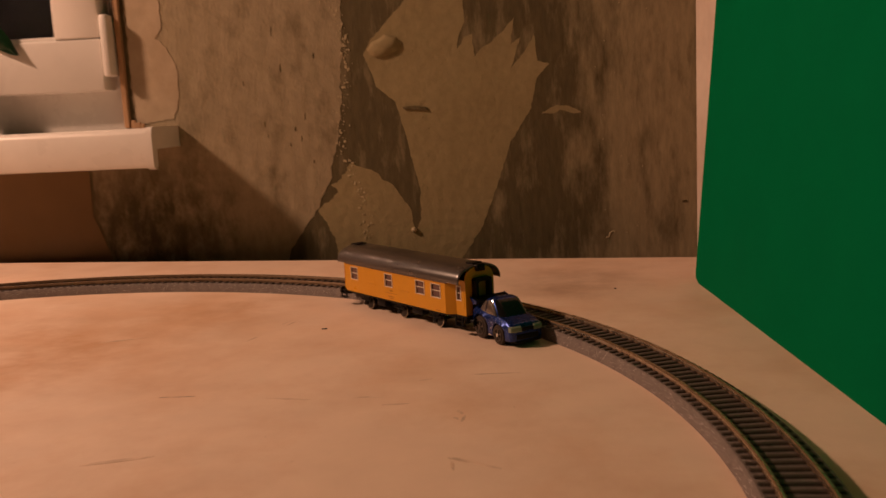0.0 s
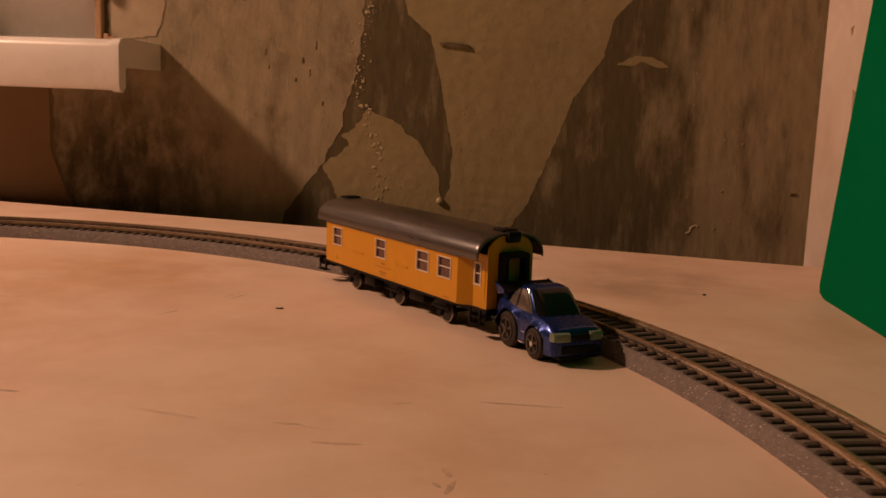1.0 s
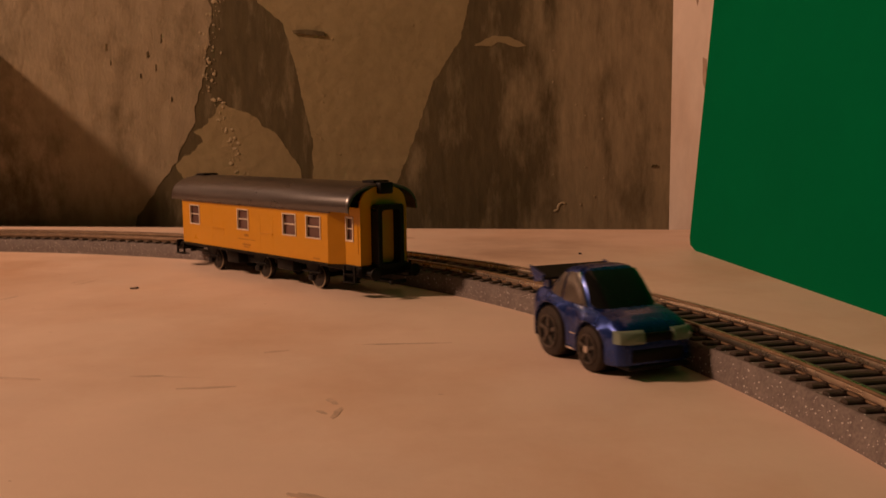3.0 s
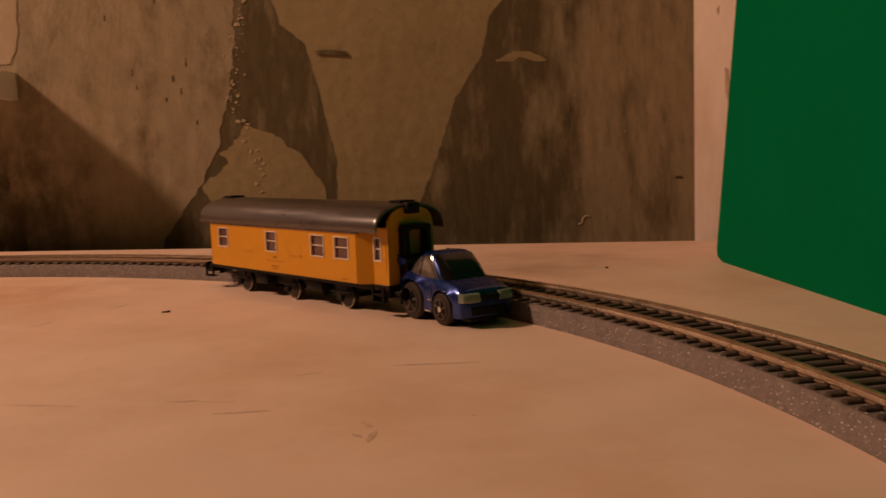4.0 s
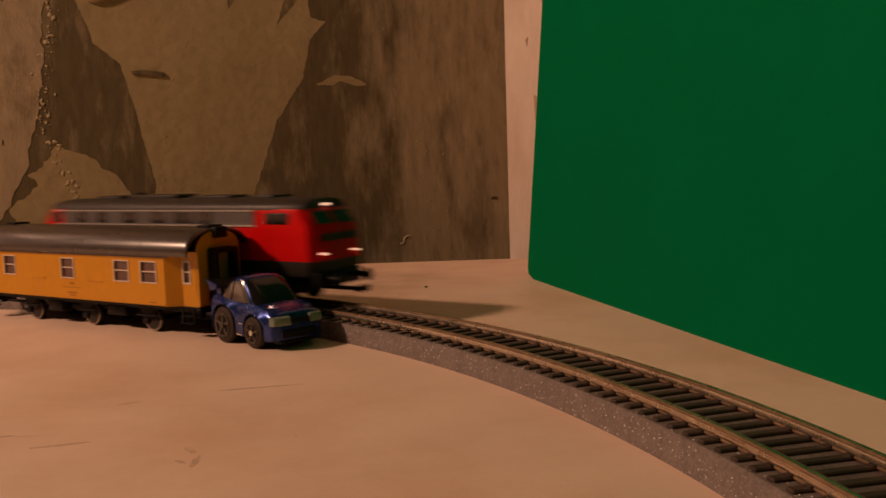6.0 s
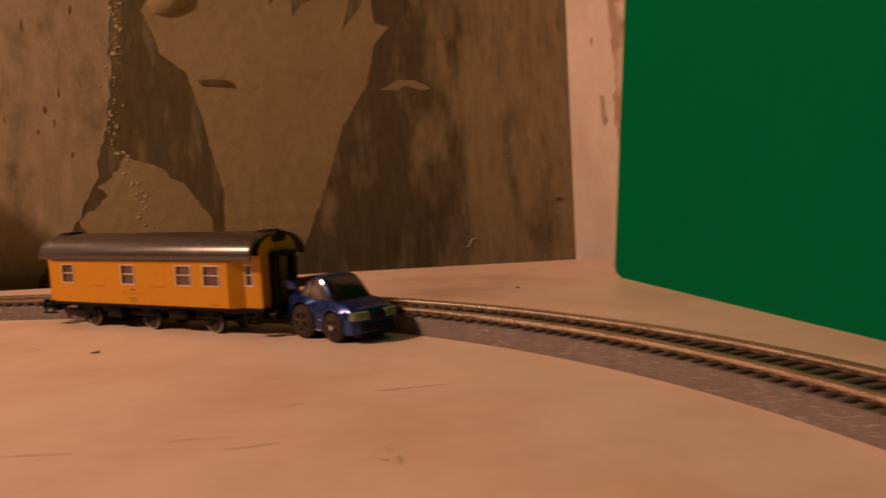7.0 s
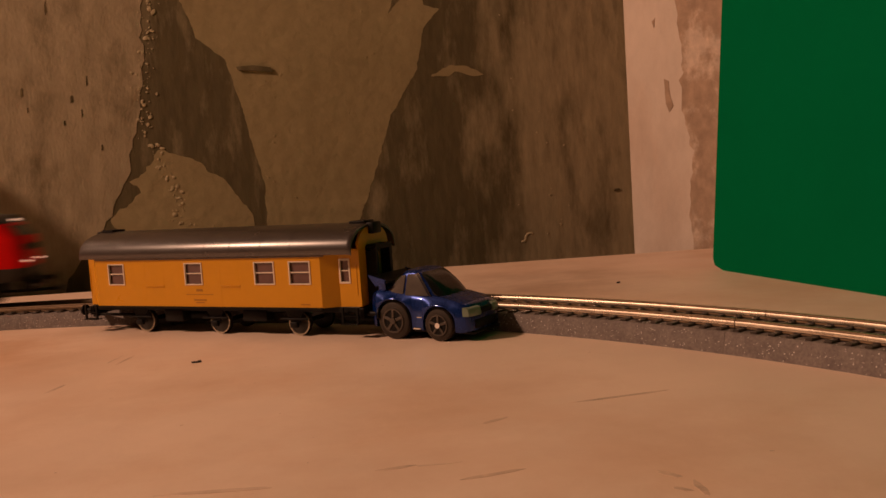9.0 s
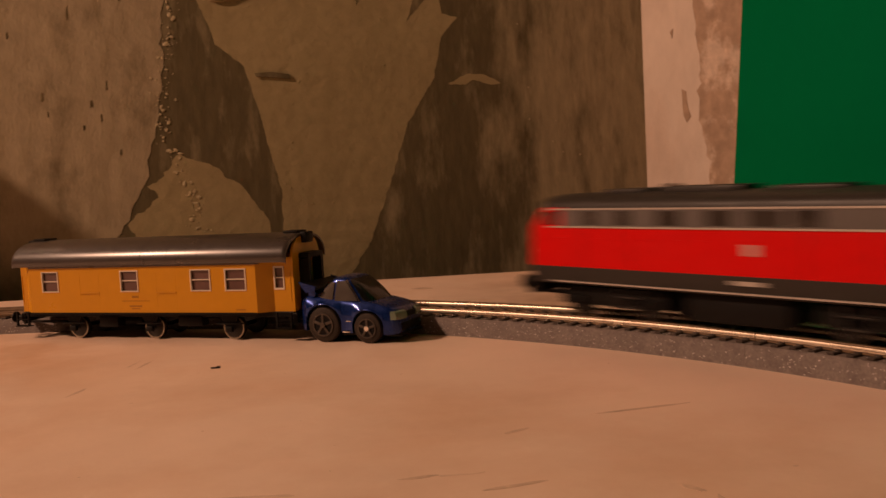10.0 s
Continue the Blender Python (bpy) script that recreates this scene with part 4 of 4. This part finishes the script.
            for i in range(5):
                t = radians(90 + 72 * i)
                m = Matrix.Translation((x, s * 0.0128, r)) @ Matrix.Rotation(-t, 4, "Y") @ Matrix.Translation((r * 0.31, 0, 0))
                spoke = box(-r * 0.28, r * 0.28, -0.0003, 0.0003, -r * 0.08, r * 0.08, 0.0002)
                bmesh.ops.transform(spoke, matrix=m, verts=spoke.verts)
                part("spoke", spoke, CARRIM, w)
            part("hub", cyl("y", (x, s * 0.0131, r), r * 0.17, 0.0008, 14), CHROME if x > 0 else CARRIM, w)
        lens = [[(0.0205, s * 0.0119, z), (0.0226 + d, s * 0.0112, z), (0.0239 + d, s * 0.0092, z), (0.0242 + d, s * 0.0046, z), (0.0215, s * 0.0046, z)] for z, d in ((0.0096, 0.0), (0.0102, 0.0003), (0.0124, -0.0002), (0.0130, -0.0010))]
        part("headlight", loft(lens), HEADLIGHT, car, "rectangular clear headlight")
        part("wing_strut", loft([[(-0.0185, y, 0.0180), (-0.0150, y, 0.0180), (-0.0155, y, 0.0232), (-0.0185, y, 0.0236)] for y in (s * 0.0088, s * 0.0098)]), BLUE, car, smooth=False)
        part("wing_end", loft([[(-0.0210, y, 0.0252), (-0.0128, y, 0.0232), (-0.0132, y, 0.0216), (-0.0176, y, 0.0206)] for y in (s * 0.0124, s * 0.0132)]), BLUE, car, smooth=False)
        part("door_mark", box(0.0002, 0.0026, *sorted((s * 0.0112, s * 0.0122)), 0.0087, 0.0092, 0.0001), CHROME, car)
        part("sill_trim", box(-0.0016, 0.0018, *sorted((s * 0.0112, s * 0.0124)), 0.0042, 0.0050, 0.0002), CHROME, car)
        part("tail_lamp", box(-0.0219, -0.0205, *sorted((s * 0.0050, s * 0.0100)), 0.0125, 0.0150, 0.0004), RED, car)
    bm = loft([[(-0.0208, y, 0.0247), (-0.0122, y, 0.0225), (-0.0122, y, 0.0218), (-0.0202, y, 0.0238)] for y in (-0.0128, 0.0128)])
    part("rear_wing", bm, BLACK, car, "large dark rear wing", smooth=False)
    # Black nose parts; the shade over the nose is put into their colour
    part("front_grille", box(0.0215, 0.0238, -0.0045, 0.0045, 0.0098, 0.0122, 0.0003), BLACK, car)
    part("air_intake", box(0.0215, 0.0239, -0.0080, 0.0080, 0.0046, 0.0080, 0.0005), BLACK, car, "wide black intake, nose shade in its colour")
    part("front_lip", box(0.0180, 0.0242, -0.0096, 0.0096, 0.0026, 0.0040, 0.0006), BLACK, car, "black front lip, nose shade in its colour")
    part("chassis", box(-0.0190, 0.0190, -0.0090, 0.0090, 0.0026, 0.0046, 0.0004), BLACK, car)
    return car


# ---- diesel locomotive ----
def build_loco():
    loco = thing("diesel_locomotive", "red model diesel locomotive with grey roof, running on the curved track", "model locomotive")
    L, W = 0.0830, 0.0170
    z0, z1, z2, z3, z4 = 0.0225, 0.0292, 0.0440, 0.0510, 0.0562

    def slice_(z, w, nose):
        c = 0.0030
        return [(L - nose, w - c, z), (L - nose - c, w, z), (-L + nose + c, w, z), (-L + nose, w - c, z), (-L + nose, -w + c, z), (-L + nose + c, -w, z), (L - nose - c, -w, z), (L - nose, -w + c, z)]
    part("body", loft([slice_(z1, W, 0.0), slice_(z2, W, 0.0008), slice_(z3 - 0.0005, W - 0.0006, 0.0058), slice_(z3 + 0.0004, W - 0.0010, 0.0066)]), RED, loco)
    part("frame_skirt", loft([slice_(z0, W - 0.0012, 0.0012), slice_(z0 + 0.002, W - 0.0001, 0.0004), slice_(z1, W + 0.0001, 0.0001)]), LOCOGREY, loco, "dark grey frame skirt")
    # roof
    prof = arc_roof(W - 0.0008, z3, z4)
    rings = [[(x, y * k, z3 + (z - z3) * k) for y, z in prof] for x, k in ((-L + 0.0066, 0.86), (-L + 0.010, 0.96), (-L + 0.020, 1.0), (L - 0.020, 1.0), (L - 0.010, 0.96), (L - 0.0066, 0.86))]
    roof = part("roof", loft(rings), LOCOROOF, loco, "grey rounded roof")
    for x, w, hgt in ((-0.045, 0.016, 0.0012), (-0.016, 0.030, 0.0016), (0.020, 0.022, 0.0010), (0.050, 0.010, 0.0010)):
        part("roof_hatch", box(x - w / 2, x + w / 2, -0.0070, 0.0070, z4 - 0.0014, z4 + hgt, 0.0005), LOCOROOF, roof)
    part("exhaust", cyl("z", (-0.030, 0, z4 + 0.001), 0.0022, 0.003, 14), BLACK, roof)
    for s in (-1, 1):
        # band of windows and vents between two bright strips
        y = s * (W - 0.0002)
        part("window_band", box(-L + 0.018, L - 0.030, *sorted((y, s * (W + 0.0002))), z2 + 0.0004, z3 - 0.0004), BANDGREY, loco, "grey band of vents and windows", smooth=False)
        for x in (-0.052, -0.038, -0.020, -0.002, 0.0255):
            w = 0.0090 if x > -0.03 else 0.0065
            part("window", box(x - w / 2, x + w / 2, *sorted((y, s * (W + 0.0004))), z2 + 0.0010, z3 - 0.0010, 0.0003), LOCOGLASS, loco, "dark engine-room window", smooth=False)
        part("window", box(0.0075, 0.0185, *sorted((y, s * (W + 0.0004))), z2 + 0.0010, z3 - 0.0010, 0.0003), LOCOGLASS, loco, smooth=False)
        for z in (z2 + 0.0002, z3 - 0.0002):
            part("trim_strip", box(-L + 0.012, L - 0.030, *sorted((y, s * (W + 0.0005))), z - 0.0003, z + 0.0003), TRIMLINE, loco, "thin bright trim strip", smooth=False)
        part("trim_strip", box(-L + 0.012, L - 0.024, *sorted((s * (W - 0.001), s * (W + 0.0002))), z0 + 0.0008, z0 + 0.0013), TRIMLINE, loco, smooth=False)
        for d in (-1, 1):
            xc = d * (L - 0.0185) if d > 0 else -L + 0.0125
            wd = 0.0062 if d > 0 else 0.0032
            part("cab_window", box(xc - wd, xc + wd, *sorted((s * (W - 0.0010), s * (W + 0.0001))), z2 + 0.0008, z3 - 0.0012, 0.0004), LOCOGLASS, loco, "dark cab side window", smooth=False)
        part("badge", box(0.0064, 0.0102, *sorted((y, s * (W + 0.0004))), 0.0356, 0.0392, 0.0002), BADGE, loco, "small pale rectangular emblem", smooth=False)
        for x in (-0.066, -0.045, -0.028, -0.012):
            part("body_louvre", box(x - 0.0045, x + 0.0045, *sorted((y, s * (W + 0.0002))), 0.0398, 0.0401), RED, loco, smooth=False)
        for x in (-0.055, -0.035, 0.025, 0.043, 0.060):
            part("door_seam", box(x - 0.0001, x + 0.0001, *sorted((y, s * (W + 0.0001))), z1 + 0.001, z2 - 0.001), BLACK, loco, smooth=False)
        part("number_plate_bar", box(0.002, 0.012, *sorted((s * (W - 0.001), s * (W + 0.0003))), 0.0262, 0.0276), TRIMLINE, loco, smooth=False)
        for x in (-0.038, 0.038):
            st = part("step_ladder", box(x - 0.0045, x + 0.0045, *sorted((s * 0.0142, s * 0.0160)), 0.0150, 0.0156), LOCOGREY, loco, smooth=False)
            part("rung", box(x - 0.0045, x + 0.0045, *sorted((s * 0.0142, s * 0.0160)), 0.0188, 0.0193), LOCOGREY, st, smooth=False)
            for o in (-0.0043, 0.0043):
                part("upright", box(x + o - 0.0003, x + o + 0.0003, *sorted((s * 0.0146, s * 0.0152)), 0.0150, z0 + 0.001), LOCOGREY, st, smooth=False)
    # ends: windscreens, lamps, buffers, couplings
    for d in (-1, 1):
        for s in (-1, 1):
            p = [(d * (L - 0.0008 - 0.0050 * f), s * y, z2 + (z3 - z2) * f) for f, y in ((0.12, 0.0012), (0.12, 0.0128), (0.86, 0.0120), (0.86, 0.0012))]
            part("windscreen", slab(p, (d * 0.0005, 0, 0)), LOCOGLASS, loco, "dark windscreen", smooth=False)
            for o in (-0.0014, 0.0, 0.0014):
                part("head_lamp", cyl("x", (d * (L + 0.0002), s * 0.0110 + o, 0.0322), 0.00045, 0.0010, 10), LAMPGLOW if d > 0 else BADGE, loco)
            b = part("buffer", cyl("x", (d * (L + 0.0030), s * 0.0101, 0.0215), 0.0012, 0.0075, 14), BLACK, loco)
            part("buffer_head", cyl("x", (d * (L + 0.0068), s * 0.0101, 0.0215), 0.0028, 0.0009, 20, bevel=0.0002), BLACK, b)
        for o in (-0.0012, 0.0012):
            part("top_lamp", cyl("x", (d * (L - 0.0062), o, z3 + 0.0018), 0.0006, 0.0016, 10), LAMPGLOW if d > 0 else BADGE, loco)
        part("end_band", box(*sorted((d * (L - 0.002), d * (L + 0.0003))), -0.0120, 0.0120, 0.0375, 0.0405), BADGE if d < 0 else LOCOGREY, loco, smooth=False)
        part("buffer_beam", box(*sorted((d * (L - 0.003), d * (L + 0.0004))), -0.0150, 0.0150, 0.0180, 0.0245, 0.0004), BLACK, loco)
        bm = box(*sorted((d * 0.066, d * 0.0945)), -0.0016, 0.0016, 0.0158, 0.0172, 0.0003)
        box(*sorted((d * 0.0930, d * 0.0945)), -0.0042, 0.0042, 0.0154, 0.0180, 0.0003, bm)
        part("coupling_hook", bm, BLACK, loco)
        # bogie
        bg = part("bogie", box(d * 0.048 - 0.0225, d * 0.048 + 0.0225, -0.0120, 0.0120, 0.0145, 0.0215, 0.0006), BLACK, loco, "black bogie frame")
        for o in (-0.0145, 0.0145):
            x = d * 0.048 + o
            part("axle", cyl("y", (x, 0, 0.0158), 0.0010, 0.024), BLACK, bg)
            for s in (-1, 1):
                part("wheel", cyl("y", (x, s * 0.0087, 0.0158), 0.0058, 0.0022, 26, bevel=0.0003), WHEEL, bg, "dark metal wheel")
                part("axle_box", box(x - 0.0022, x + 0.0022, *sorted((s * 0.0118, s * 0.0140)), 0.0135, 0.0180, 0.0004), BLACK, bg)
    part("fuel_tank", box(-0.0180, 0.0180, -0.0130, 0.0130, 0.0125, z0, 0.0012), BLACK, loco, "black tank between the bogies")
    # true length over the bodywork; round parts keep their shape
    for ob in loco.children_recursive:
        vs = ob.data.vertices
        if ob.name.split(".")[0] in ("axle", "wheel", "buffer", "buffer_head", "head_lamp", "top_lamp", "exhaust"):
            mid = sum(v.co.x for v in vs) / len(vs)
            ob.data.transform(Matrix.Translation((mid * 0.095, 0, 0)))
        else:
            for v in vs:
                v.co.x *= 1.095
    return loco


wagon = build_wagon()
car = build_car()
loco = build_loco()


# ---- what moves ----
def motions():
    # wagon: at rest, knocked aside by the passing engine, then pushed back
    wagon_rows = [(0.0, 0.0330, -0.2910, -44.9), (5.3, 0.0328, -0.2918, -44.5), (5.5, 0.0322, -0.2895, -42.8), (5.7, 0.0325, -0.2925, -41.0), (6.1, 0.0150, -0.2770, -39.6), (6.5, -0.0040, -0.2650, -38.8),
                  (7.6, -0.0050, -0.2640, -38.5), (7.7, -0.0142, -0.2577, -35.4), (9.0, -0.0141, -0.2575, -35.1), (9.3, -0.0144, -0.2580, -34.0), (9.5, -0.0148, -0.2588, -31.2), (9.8, -0.0400, -0.2432, -28.9), (10.0, -0.0534, -0.2366, -28.4)]
    walk(wagon, [(t, pose(x, y, 0, 0, 0, a)) for t, x, y, a in wagon_rows])
    # car: shunts forward and back twice, then is pushed along
    car_rows = [(0.0, 0.1013, -0.3610, -53.5), (1.2, 0.1025, -0.3640, -53.0), (1.35, 0.1055, -0.3705, -52.8), (1.5, 0.1182, -0.3850, -52.8), (1.7, 0.1430, -0.4300, -58.5), (1.85, 0.1570, -0.4540, -62.0), (2.0, 0.1611, -0.4595, -63.2),
                (2.5, 0.1635, -0.4660, -65.8), (2.8, 0.1637, -0.4655, -65.7), (3.3, 0.1320, -0.4140, -58.5), (3.7, 0.1010, -0.3580, -52.2), (5.4, 0.1013, -0.3600, -52.2), (5.7, 0.1026, -0.3645, -52.4), (6.2, 0.0890, -0.3450, -52.0),
                (6.6, 0.0785, -0.3310, -51.9), (7.0, 0.0776, -0.3315, -51.9), (7.1, 0.0815, -0.3360, -52.4), (7.2, 0.0958, -0.3540, -53.4), (7.4, 0.1290, -0.3950, -55.5), (7.5, 0.1355, -0.4035, -56.2), (7.6, 0.1430, -0.4132, -56.5),
                (7.7, 0.1131, -0.3687, -53.8), (8.05, 0.1100, -0.3625, -53.4), (8.2, 0.0775, -0.3290, -46.0), (8.3, 0.0668, -0.3178, -42.5), (9.0, 0.0660, -0.3172, -41.5), (9.4, 0.0668, -0.3165, -40.3), (9.5, 0.0668, -0.3162, -39.6), (9.8, 0.0452, -0.2965, -34.3), (10.0, 0.0319, -0.2875, -32.8)]
    walk(car, [(t, pose(x, y, 0, 0, 0, a)) for t, x, y, a in car_rows])
    # engine: angle round the hub of the ring, in degrees, running clockwise
    angles = [(0.0, 205.0), (2.6, 205.0), (3.2, 200.0), (3.6, 186.0), (4.0, 165.0), (4.5, 131.0), (5.0, 104.4), (5.3, 88.4), (5.5, 78.9), (5.7, 67.8), (6.0, 51.0), (6.4, 26.6), (6.8, 2.2), (7.0, -11.5), (7.2, -28.0), (7.4, -53.0),
              (7.6, -83.0), (7.8, -115.0), (8.0, -148.0), (8.2, -180.0), (8.4, -209.0), (8.6, -234.0), (8.8, -255.5), (9.0, -271.0), (9.2, -283.0), (9.5, -299.6), (9.6, -304.6), (9.7, -310.2), (9.8, -316.8), (10.0, -329.4)]
    walk(loco, [(t, Matrix.Translation(HUB) @ pose(0, 0, 0, 0, 0, a) @ pose(RADIUS - 0.0012, 0, 0, 0, 0, -90)) for t, a in angles])


motions()
